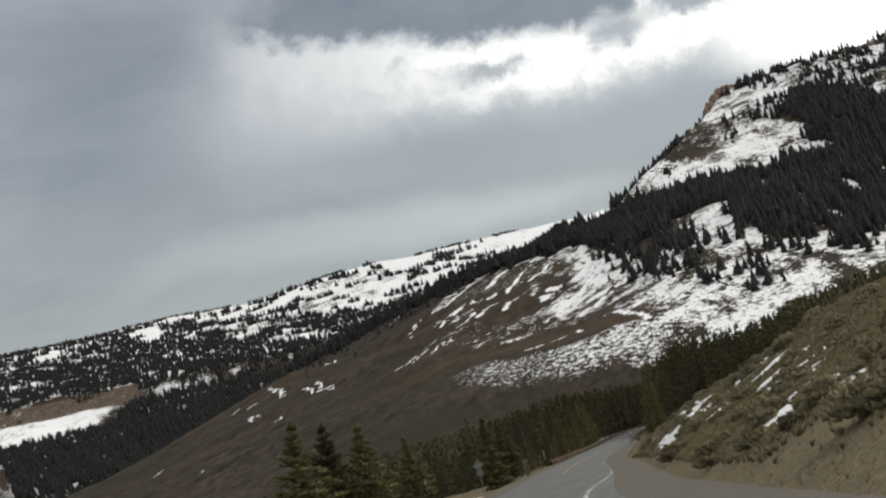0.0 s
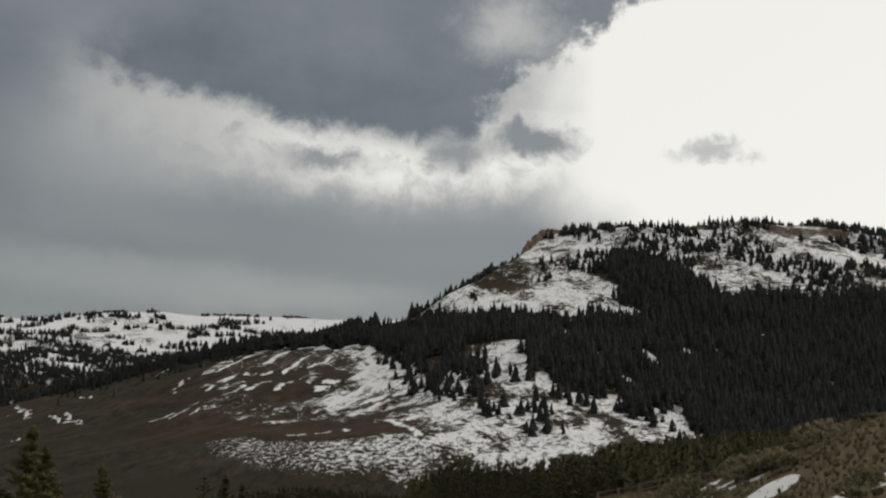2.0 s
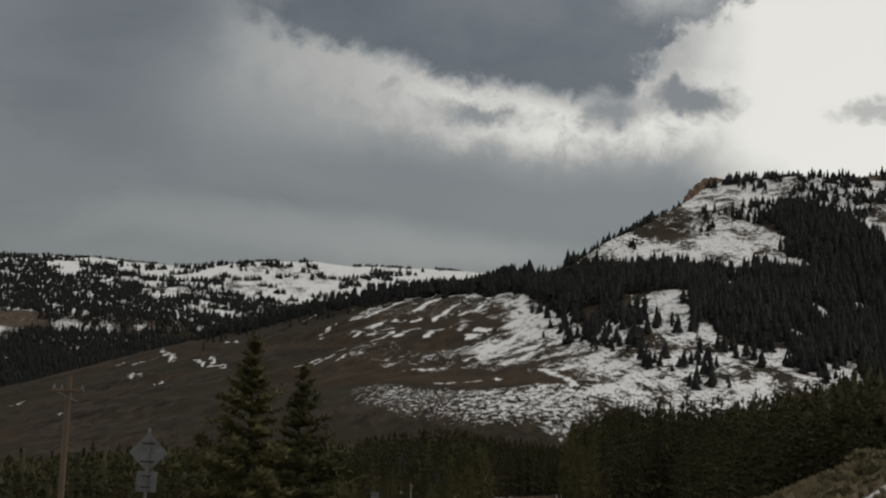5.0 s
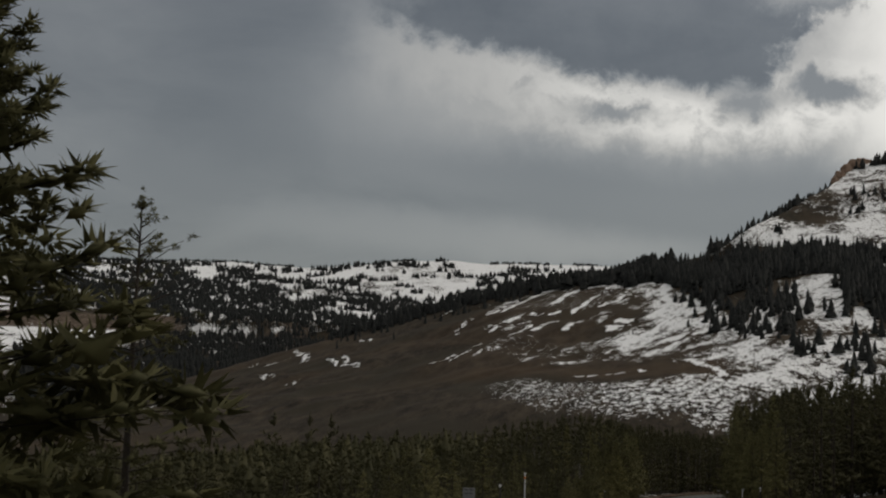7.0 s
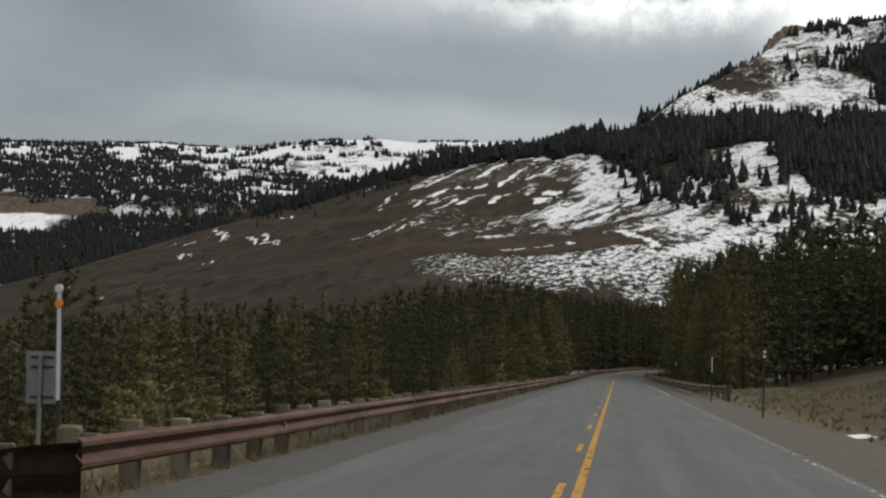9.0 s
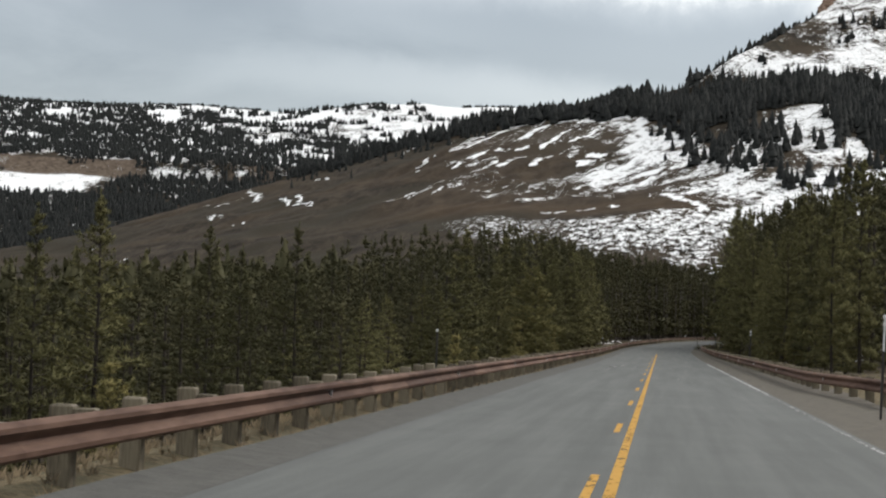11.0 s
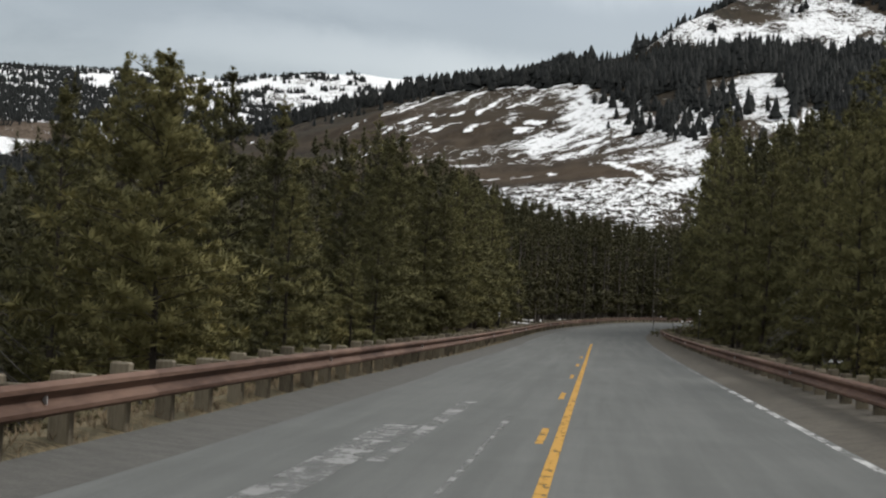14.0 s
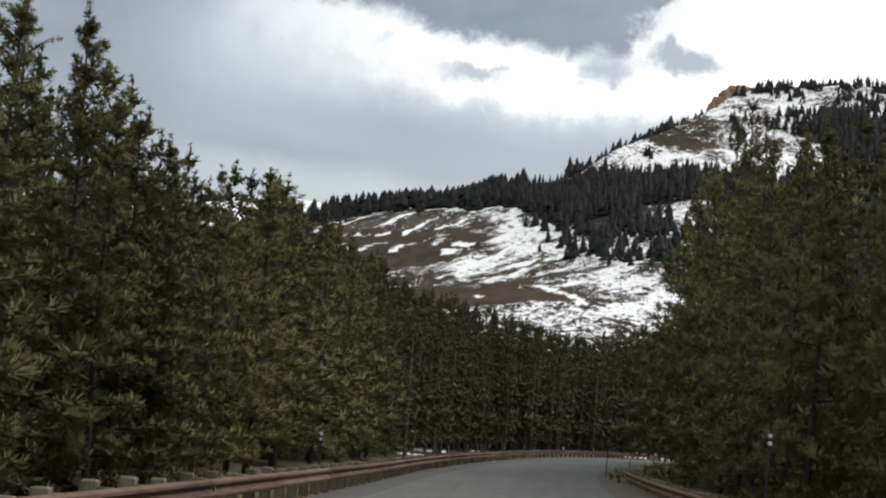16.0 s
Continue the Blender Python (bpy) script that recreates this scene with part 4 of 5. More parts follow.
# a broad young one, a sparse old top, and a dead one
t_, c_ = pine(300, 7.2, 2.7, 0.03, 21, 6, 5, 44, 0.42, 0.72, 0.02, 0.24, 0.85)
BROAD = (mesh_from("trunk", *t_, BARK, True), quick_mesh("crown", c_[0], c_[1], YOUNG, c_[2]))
t_, c_ = pine(303, 10, 2.3, 0.02, 20, 6, 4, 30, 0.6, 0.85, 0.02, 0.30, 1.35)
DENSE = (mesh_from("trunk", *t_[:2], BARK, True), quick_mesh("crown", c_[0], c_[1], NEEDLES, c_[2]))
t_, c_ = pine(301, 10, 1.6, 0.08, 22, 4, 4, 34, 0.4, 0.5, 0.28, 0.24, 0.6)
SPARSE = (mesh_from("trunk", *t_, BARK, True), quick_mesh("crown", c_[0], c_[1], NEEDLES, c_[2]))
t_, c_ = pine(302, 2.4, 0.7, 0.04, 11, 5, 3, 24, 0.4, 0.8, 0.0, 0.28, 0.7)
SAPLING = (mesh_from("trunk", *t_, BARK, True), quick_mesh("crown", c_[0], c_[1], YOUNG, c_[2]))


def plant(kind, x, y, tall, grown, label, turn=None, wide=1.0, name="pine_tree", group="roadside pines"):
    """One tree: trunk and crown under an empty at its foot."""
    z = float(height(x, y)) - 0.05
    ob = thing(name, label, "tree", group)
    part("trunk", kind[0], BARK, ob)
    part("crown", kind[1], NEEDLES, ob)
    s = tall / grown
    ob.matrix_basis = Matrix.Translation((x, y, z)) @ Matrix.Rotation(turn if turn is not None else (x * 7.3 + y * 3.1) % 6.28, 4, "Z") @ Matrix.Diagonal((s * wide, s * wide, s, 1))
    return ob


def left_top(y, dx):
    """How high the tree tops stand on the left of the road."""
    return np.interp(y, [150, 240, 260, 294, 333, 350, 365, 390, 415, 450, 490, 520, 600, 660],
                     [1.5, 1.7, 2.5, 3.3, 3.2, 4.2, 5.3, 6.4, 7.1, 9.5, 11.4, 12.2, 15.0, 16.0]) + (0.5 * np.clip(-dx - 9, 0, 6.5) - 0.2 * np.clip(-dx - 16, 0, 30)) * ramp(y, 352, 400) - 0.03 * np.clip(-dx - 14, 0, 60) * ramp(y, 400, 352)


def right_top(y, dx):
    return np.interp(y, [330, 360, 388, 403, 421, 450, 480, 518, 600], [9.3, 10.0, 10.6, 10.9, 11.5, 12.9, 16.5, 17.0, 18.0]) + 0.85 * np.clip(dx - 9, 0, 8)


# how high the crowns stand against the sky, by the turn from three places on the road
CROWN_LINES = ((0.45, 302.7, 1.48, [-19.4, -18.4, -17.3, -16.4, -15.1, -12.8, -11.3, -10.1, -9.0, -7.7, -6.9, -5.7, -4.8, -3.4, -2.6, -1.2, 0.8, 1.8, 2.1, 2.3, 2.8, 4.1, 4.9, 6.8, 11.0],
                [2.89, 3.09, 2.96, 3.15, 3.87, 4.19, 3.98, 4.26, 4.8, 4.71, 4.09, 4.54, 4.13, 3.64, 3.15, 3.0, 2.7, 2.58, 2.71, 4.7, 5.24, 5.05, 5.42, 6.16, 12.0]),
               (0.42, 383.6, 1.40, [-16.2, -15.8, -15.2, -14.4, -13.6, -13.1, -12.6, -12.0, -11.3, -10.7, -9.8, -8.6, -6.7, -5.3, -4.2, -3.5, -2.4, -0.7, 1.0, 2.5, 3.3, 3.6, 3.9, 4.9, 5.6, 6.3, 7.2, 8.8, 9.1, 10.2, 14.0],
                [8.16, 8.29, 8.94, 7.08, 6.79, 8.71, 9.61, 10.09, 9.05, 9.19, 7.41, 7.12, 6.86, 5.77, 5.11, 4.4, 4.47, 3.9, 3.5, 3.77, 4.49, 6.37, 7.41, 9.68, 8.5, 8.62, 9.14, 9.1, 9.56, 10.5, 24.0]),
               (0.44, 342.7, 1.41, [-18.1, -17.5, -16.6, -16.0, -15.3, -14.4, -13.5, -12.7, -11.8, -10.9, -10.1, -9.2, -8.3, -7.5, -6.8, -6.1, -4.9, -4.2, -2.7, -0.3, 1.3, 2.2, 2.4, 2.9, 3.4, 4.1, 4.7, 5.2, 6.3, 8.1, 12.5],
                [5.02, 4.95, 6.76, 7.07, 6.22, 7.38, 7.37, 7.32, 7.28, 6.76, 5.45, 5.27, 5.39, 6.02, 5.7, 5.23, 5.05, 4.43, 3.71, 3.59, 3.11, 3.15, 3.72, 5.1, 6.48, 6.18, 6.1, 6.67, 6.98, 7.53, 18.0]))


def crown_line(x, y):
    """The height that no crown at this place rises above."""
    z = 99.0
    for ex, ey, ez, turns, ups in CROWN_LINES:
        far_off = math.hypot(x - ex, y - ey)
        if y > ey + 12 and far_off > 18:
            z = min(z, ez + far_off * math.tan(radians(float(np.interp(math.degrees(math.atan2(x - ex, y - ey)), turns, ups)))))
    return z


LABEL_L = "dark olive pine with bushy boughs at the wood edge"
LABEL_R = "tall dark pine in the wood beside the guardrail"
rng = np.random.default_rng(5)
STAND = []          # feet of all the trees placed so far, to keep them apart


def free(x, y, gap):
    for a, b in STAND:
        if abs(a - x) < gap and abs(b - y) < gap:
            return False
    STAND.append((x, y))
    return True


def landmark(kind, grown, x, y, top, label, wide=1.0, turn=None):
    STAND.append((x, y))
    return plant(kind, x, y, top - float(height(x, y)) + 0.05, grown, label, turn, wide)


# single trees that stand out
STAND.extend([(-8.0, 370), (-8.6, 367), (-8.8, 364), (-7.9, 361)])
landmark(DENSE, 10, -12.1, 113, 7.4, "olive pine by itself on the valley side of the road", 1.45)
landmark(DENSE, 10, -10.9, 116.5, 7.0, "olive pine by itself on the valley side of the road", 1.45)
landmark(DENSE, 10, -12.3, 125.0, 5.7, "small olive pine among others above the valley", 1.4)
landmark(DENSE, 10, -12.5, 140, 6.6, "olive pine with a full crown above the valley", 1.4)
landmark(DENSE, 10, -5.9, 169, 6.3, "slim olive pine close to the road edge", 1.35)
landmark(DENSE, 10, -5.5, 179, 6.1, "slim olive pine close to the road edge", 1.35)
landmark(DENSE, 10, -9.5, 121, 6.6, "olive pine with a full crown above the valley", 1.35)
landmark(DENSE, 10, -7.8, 128, 5.4, "small olive pine among others above the valley", 1.35)
landmark(DENSE, 10, -11.0, 133, 6.2, "olive pine with a full crown above the valley", 1.35)
landmark(SPARSE, 10, -10.4, 200, 7.3, "thin pine with a narrow ragged top", 1.3)
landmark(BROAD, 7.2, -6.7, 373, 5.4, "broad yellow-green young pine behind the guardrail", 1.05)
landmark(NEAR_PINES[3], 10, -12.0, 414.9, 9.35, LABEL_L, 1.0)
landmark(NEAR_PINES[0], 10, -14.7, 412.9, 9.85, LABEL_L, 1.0)
landmark(SPARSE, 10, -11.1, 437.4, 11.1, "tall thin pine with a sparse ragged top", 1.0)
landmark(NEAR_PINES[4], 10, -10.1, 438.9, 10.7, LABEL_L, 1.0)
landmark(NEAR_PINES[2], 10, -11.9, 435.6, 9.6, LABEL_L, 1.0)
landmark(SPARSE, 10, 8.6, 474, 16.8, "tall thin pine with a sparse ragged top", 0.8)
landmark(NEAR_PINES[0], 10, 8.2, 435, 11.0, LABEL_R, 0.75)
landmark(NEAR_PINES[1], 10, 10.0, 514.6, 19.0, LABEL_R, 1.0)
landmark(NEAR_PINES[2], 10, 12.5, 423, 15.0, LABEL_R, 1.0)

# the edge of the wood on both sides of the road
for y in np.arange(252, 505, 2.5):
    for dx in (-8.8,):
        yy, d = y + rng.uniform(-1.2, 1.2), dx + rng.uniform(-1.3, 1.0)
        if y < 330:
            d -= 5 * ramp(y, 330, 280)
        x = float(road_x(yy)) + d
        if free(x, yy, 1.7):
            top = min(float(left_top(yy, d)) + 1.2, crown_line(x, yy)) - abs(rng.normal(0, 0.8))
            plant(NEAR_PINES[rng.integers(5)] if 336 < yy < 455 else PINES[rng.integers(7)], x, yy, max(3.0, top - float(height(x, yy))), 10, LABEL_L, None, rng.uniform(0.85, 1.3))
for y in np.arange(350, 505, 2.5):
    for dx in (8.8,):
        yy, d = y + rng.uniform(-1.2, 1.2), dx + rng.uniform(-0.8, 1.4)
        x = float(road_x(yy)) + d
        if yy > 348 + 4 * (d - 9.5) and free(x, yy, 1.8):
            top = min(float(right_top(yy, d)) + 1.2, crown_line(x, yy)) - abs(rng.normal(0, 1.1))
            plant(NEAR_PINES[rng.integers(5)] if 336 < yy < 455 else PINES[rng.integers(7)], x, yy, max(3.0, top - float(height(x, yy))), 10, LABEL_R, None, rng.uniform(0.7, 0.95))
for x, y, h in ((-6.6, 330, 2.0), (-7.0, 341, 1.6), (-6.8, 361, 2.6), (-7.2, 380, 2.2), (-12, 262, 2.6), (-13, 268, 3.2), (8.6, 384, 3.4), (8.4, 398, 2.6), (-6.9, 396, 1.8), (-10, 300, 2.2), (-9.1, 250, 1.9), (-8.5, 250.6, 1.7), (-7.6, 252, 1.6), (-13.4, 250, 2.6), (-15.5, 250.5, 2.2)):
    plant(SAPLING, x, y, h, 2.4, "small bright yellow-green pine sapling by the wood", None, 1.0, "pine_sapling", "pine saplings")


def dead_tree(x, y, top):
    """A leafless grey tree with drooping bare boughs."""
    z = float(height(x, y))
    ob = thing("dead_tree", "leafless grey dead tree with drooping bare boughs", "tree", at=(x, y, z))
    r = np.random.default_rng(77)
    tall = top - z
    part("trunk", rod(0.13, 0.03, tall, (0, 0, -0.1), 7), DEAD_WOOD, ob)
    n = 60
    zz = r.uniform(0.12, 0.95, n) * tall
    ang = r.uniform(0, 6.28, n)
    ln = (1 - zz / tall) * 2.4 + 0.4
    a = np.stack([0 * zz, 0 * zz, zz], -1)
    b = a + np.stack([np.cos(ang) * ln * 0.55, np.sin(ang) * ln * 0.55, 0.12 * ln], -1)
    c = b + np.stack([np.cos(ang) * ln * 0.45, np.sin(ang) * ln * 0.45, -0.35 * ln], -1)
    e = c + np.stack([np.cos(ang + 0.6) * 0.4, np.sin(ang + 0.6) * 0.4, -0.3 + 0 * zz], -1)
    V, F, base = [], [], 0
    for p, q, r0, r1 in ((a, b, 0.02, 0.012), (b, c, 0.012, 0.007), (c, e, 0.007, 0.003), (b, b + (e - c) * 1.4, 0.007, 0.003)):
        v, f = sticks(p, q, r0, r1)
        V.append(v)
        F += (f + base).tolist()
        base += len(v)
    tagged(part("bough_tangle", mesh_from("bough_tangle", np.concatenate(V), F, DEAD_WOOD), DEAD_WOOD, ob), kind="stuff")


dead_tree(-11.0, 374, 4.6)
dead_tree(9.3, 418, 6.0)


# ---------------------------------------------------------------- deep woods and far forests
def scatter_trees(name, kinds, feet, label, mat_trunk=None):
    """One mesh of many trees: each kind's triangles are set down at its feet (x, y, z, tall, turn, wide)."""
    V, F, N, base = [], [], [], 0
    pick = np.arange(len(feet)) % len(kinds)
    for k, kind in enumerate(kinds):
        verts, tris = kind[0], kind[1]
        ft = feet[pick == k]
        if not len(ft):
            continue
        c, s = np.cos(ft[:, 4])[:, None], np.sin(ft[:, 4])[:, None]
        vx, vy, vz = verts[:, 0][None], verts[:, 1][None], verts[:, 2][None]
        w, h = (ft[:, 3] * ft[:, 5])[:, None], ft[:, 3][:, None]
        P = np.stack([ft[:, 0:1] + w * (vx * c - vy * s), ft[:, 1:2] + w * (vx * s + vy * c), ft[:, 2:3] + h * vz], -1)
        V.append(P.reshape(-1, 3))
        if len(kind) > 2:
            q = kind[2]
            N.append(np.stack([q[:, 0] * c - q[:, 1] * s, q[:, 0] * s + q[:, 1] * c, q[:, 2] + 0 * c], -1).reshape(-1, 3))
        F.append((tris[None] + (np.arange(len(ft)) * len(verts))[:, None, None]).reshape(-1, 3) + base)
        base += V[-1].shape[0]
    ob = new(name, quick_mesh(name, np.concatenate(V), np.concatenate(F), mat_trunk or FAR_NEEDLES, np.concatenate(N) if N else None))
    return tagged(ob, label, "forest", kind="stuff")


def to_tris(v, quads):
    q = np.asarray(quads)
    return np.concatenate([q[:, [0, 1, 2]], q[:, [0, 2, 3]]])


def wood_kind(seed):
    """A lighter pine of height 1 for the depth of the wood."""
    trunk, crown = pine(seed, 10, 2.0, 0.08, 11, 4, 2, 7, 0.65, 0.85, 0.0, 0.42, 1.4)
    return crown[0] / 10, crown[1], crown[2]


def spire(seed, layers, sides, wide):
    """A slim conifer of height 1: ragged skirts of boughs one above the other."""
    r = np.random.default_rng(seed)
    V, F, N = [], [], []
    for k in range(layers):
        z0, z1 = 0.03 + 0.86 * k / layers, min(1.0, 0.03 + 0.86 * k / layers + 2.0 / layers)
        rad = wide * (1 - k / layers) ** 0.9 * r.uniform(0.85, 1.15) + 0.012
        th = np.arange(sides) * 6.2832 / sides + r.uniform(0, 6)
        rr = rad * r.uniform(0.6, 1.25, sides)
        base = len(V)
        V.append((0, 0, z1))
        N.append((0, 0, 1))
        for q, w in zip(th, rr):
            V.append((w * math.cos(q), w * math.sin(q), z0 + r.uniform(-0.3, 0.3) / layers))
            N.append((math.cos(q), math.sin(q), 0.45))
        for j in range(sides):
            F.append((base, base + 1 + j, base + 1 + (j + 1) % sides))
    return np.array(V), np.array(F), unit(np.array(N, float))


def light_kind(seed):
    """A plainer pine of height 1 for the far side of the wood: a slim core with boughs that stand out of it, tip up."""
    r = np.random.default_rng(seed)
    v, f, n = spire(seed, 6, 6, 0.095)
    boughs = 64
    u = np.linspace(0.05, 0.97, boughs) + r.normal(0, 0.012, boughs)
    q = r.uniform(0, 6.28, boughs)
    reach = 0.185 * ((1 - u) ** 0.8 + 0.06) * r.uniform(0.5, 1.2, boughs)
    o, side = np.stack([np.cos(q), np.sin(q), 0 * q], -1), np.stack([-np.sin(q), np.cos(q), 0 * q], -1)
    lift = np.array([[0, 0, 1.0]])
    root = lift * (u - 0.02)[:, None] + o * 0.02
    mid = lift * (u + r.normal(-0.012, 0.012, boughs))[:, None] + o * (0.62 * reach)[:, None]
    tip = lift * (u + r.uniform(-0.005, 0.04, boughs))[:, None] + o * reach[:, None]
    roll = r.uniform(-1.0, 1.0, boughs)[:, None]
    half = (side * np.cos(roll) + lift * np.sin(roll)) * (0.012 + 0.22 * reach)[:, None]
    bv = np.stack([root, mid - half, tip, mid + half], 1).reshape(-1, 3)
    k = np.arange(boughs)[:, None] * 4
    bf = np.concatenate([k + [0, 1, 2], k + [0, 2, 3]])
    bn = unit(np.cross(tip - root, half))
    bn = np.repeat(unit(bn * np.sign(bn[:, 2:3]) + 0.25 * o), 4, 0)
    return np.concatenate([v, bv]), np.concatenate([f, bf + len(v)]), np.concatenate([n, bn])


def stem_kind():
    th = np.linspace(0, 6.283, 5, endpoint=False)
    lo, hi = np.stack([0.014 * np.cos(th), 0.014 * np.sin(th), 0 * th - 0.03], -1), np.stack([0.006 * np.cos(th), 0.006 * np.sin(th), 0 * th + 0.8], -1)
    i = np.arange(5)
    return np.concatenate([lo, hi]), to_tris(None, np.stack([i, (i + 1) % 5, (i + 1) % 5 + 5, i + 5], -1))


feet = []
for y in np.arange(205, 690, 4.0):
    for dx in np.arange(-11.6, -28, -3.9):
        yy, d = y + rng.uniform(-1.5, 1.5), dx + rng.uniform(-1.4, 1.4)
        x = float(road_x(yy)) + d
        if yy < 330 and d > -14 - 7 * float(ramp(yy, 330, 260)):
            continue
        if yy > 520 and d < -20 and rng.uniform() < 0.4 or not free(x, yy, 1.2):
            continue
        z = float(height(x, yy))
        tall = max(3.5, min(float(left_top(yy, d)) + 1.0, crown_line(x, yy)) - abs(rng.normal(0, 1.0)) - z)
        feet.append((x, yy, z, tall, rng.uniform(0, 6.28), rng.uniform(0.75, 1.25)))
for y in np.arange(505, 690, 2.6):
    for dx in (-9.4, -11.6, -14.0, -16.4, 9.9, 12.2, 14.5, 17.0):
        yy, d = y + rng.uniform(-1, 1), dx + rng.uniform(-0.9, 0.9)
        lean = float(road_x(yy + 1) - road_x(yy - 1)) / 2
        x = float(road_x(yy)) + d * math.hypot(1, lean)
        z = float(height(x, yy))
        tall = min((float(left_top(yy, d)) if d < 0 else float(right_top(yy, d))) * rng.uniform(0.8, 1.06), crown_line(x, yy) - abs(rng.normal(0, 0.7))) - z
        feet.append((x, yy, z, max(4.0, tall), rng.uniform(0, 6.28), rng.uniform(0.7, 1.1) * (0.8 if abs(d) < 11 else 1.0)))
for y in np.arange(335, 640, 4.1):
    for dx in np.arange(11.6, 31, 4.4):
        yy, d = y + rng.uniform(-1.6, 1.6), dx + rng.uniform(-1.8, 1.8)
        x = float(road_x(yy)) + d
        if yy < 348 + 4 * (min(d, 20) - 9.5) or d > 40 and rng.uniform() < 0.4 or not free(x, yy, 1.3):
            continue
        z = float(height(x, yy))
        tall = max(4.0, min(float(right_top(yy, d)) - z * 0.5, crown_line(x, yy) - z) - abs(rng.normal(0, 1.2)))
        feet.append((x, yy, z, min(tall, 16), rng.uniform(0, 6.28), rng.uniform(0.75, 1.2)))


def wood_line(x, y):
    """How high the crowns of the wood stand over the valley, by the turn from the bend before it."""
    a = np.degrees(np.arctan2(x - 3.4, y - 98))
    el = np.interp(a, [-24, -14.4, -11, -8.7, -3.7, 0.5, 2.2, 4.7, 7.2, 9.2, 12, 20], [0.1, 0.35, 0.8, 1.1, 1.5, 1.4, 2.4, 2.8, 3.5, 4.0, 4.1, 4.2])
    return 1.77 + np.hypot(x - 3.4, y - 98) * np.tan(np.radians(el))


deep = []
for x0, x1, y0, y1, gap in ((-150, -28, 215, 700, 6.4), (31, 190, 300, 690, 5.2), (12, 62, 200, 352, 3.6)):
    for x in np.arange(x0, x1, gap):
        for y in np.arange(y0, y1, gap):
            xx, yy = x + rng.uniform(-0.5, 0.5) * gap, y + rng.uniform(-0.5, 0.5) * gap
            if x0 == 12 and (yy < 225 + 3.5 * (45 - xx) or xx < 18):
                continue
            if abs(xx - float(road_x(yy))) < 13 + 0.5 * max(0, yy - 560) * (xx > 0):
                continue
            z = float(height(xx, yy))
            top = min(float(wood_line(xx, yy)) + 0.8, crown_line(xx, yy)) - abs(rng.normal(0, 1.7))
            if top - z > 3.0:
                deep.append((xx, yy, z, min(top - z, 15), rng.uniform(0, 6.28), rng.uniform(1.2, 1.9)))
feet = np.array(feet)
deep = np.array(deep)
WOODS = needle_material("wood_needles", (0.056, 0.055, 0.029), (0.185, 0.165, 0.079), 0.0, 0.22)
grown = np.concatenate([feet, deep])
full = ((grown[:, 1] > 500) & (np.arange(len(grown)) < len(feet))) | (np.abs(grown[:, 0] - road_x(grown[:, 1])) < 33)
grown[full & (np.arange(len(grown)) >= len(feet)), 5] *= 0.62
scatter_trees("pine_wood", [wood_kind(400 + i) for i in range(6)], grown[full], "dense dark pine wood on both sides of the road", WOODS)
scatter_trees("valley_wood", [light_kind(450 + i) for i in range(6)], grown[~full], "dark pine wood over the valley and the far slope", WOODS)
scatter_trees("pine_wood_trunks", [stem_kind()], feet[feet[:, 1] < 440], "dark trunks of the dense pine wood", BARK)
scatter_trees("pale_wood_trunks", [stem_kind()], feet[feet[:, 1] >= 440], "pale grey trunks of the pine wood at the bend", PALE_BARK)


def far_kind(seed):
    """A far conifer of height 1."""
    return spire(seed, 4, 5, 0.20)


FAR_KINDS = [far_kind(500 + i) for i in range(8)]


def sow(x, y, tall, vary=0.3, wide=1.0):
    x, y = np.asarray(x, float), np.asarray(y, float)
    n = len(x)
    return np.stack([x, y, height(x, y) - 0.5, tall * rng.uniform(1 - vary, 1 + vary, n), rng.uniform(0, 6.28, n), wide * rng.uniform(0.75, 1.25, n)], -1)


def lattice(x0, x1, y0, y1, gap):
    gx, gy = np.meshgrid(np.arange(x0, x1, gap), np.arange(y0, y1, gap))
    return gx.ravel() + rng.uniform(-0.55, 0.55, gx.size) * gap, gy.ravel() + rng.uniform(-0.55, 0.55, gx.size) * gap


# the belt of forest across the mountain
bx, by = lattice(-60, 620, 900, 1960, 5.3)
k = inside(bx + 16 * (fbm(bx, by, 22, 207, 2) - 0.5), by + 60 * (fbm(bx, by, 22, 209, 2) - 0.5), BELT)
for cx, cy, rx, ry in CLEARINGS:
    k &= np.hypot((bx - cx) / (0.95 * rx + 1.0), (by - cy) / (0.72 * ry)) > 1
k &= fbm(bx, by * 0.5, 11, 219, 2) > 0.53 * ramp(bx, 120, 95) * ramp(by, 1600 - 0.6 * bx, 1520 - 0.6 * bx)
far = [sow(bx[k], by[k], 12.0, 0.45, 1.05)]
bx, by = lattice(120, 340, 1840, 2030, 6.5)
k = (inside(bx, by, TOP_WOOD) & (fbm(bx, by, 18, 203, 2) > 0.5)) | (inside(bx, by, TOP_ROWS) & (fbm(bx, by, 12, 205, 2) > 0.52))
far.append(sow(bx[k], by[k], 8.5, 0.4, 1.4))
# the strip along the crest of the bare hill
ax = rng.uniform(-11.6, -0.6, 2400)
ad = np.interp(ax, FINE, CREST_DF) + rng.normal(24, 26, 2400)
k = fbm(ax * 100, ad, 90, 211, 2) > 0.26
far.append(sow(ad[k] * np.sin(np.radians(ax[k])), 300 + ad[k] * np.cos(np.radians(ax[k])), 12.0, 0.4, 1.7))
ax = rng.uniform(-11.6, -5.5, 150)
ad = np.interp(ax, FINE, CREST_DF) - rng.exponential(45, 150)
far.append(sow(ad * np.sin(np.radians(ax)), 300 + ad * np.cos(np.radians(ax)), 9))
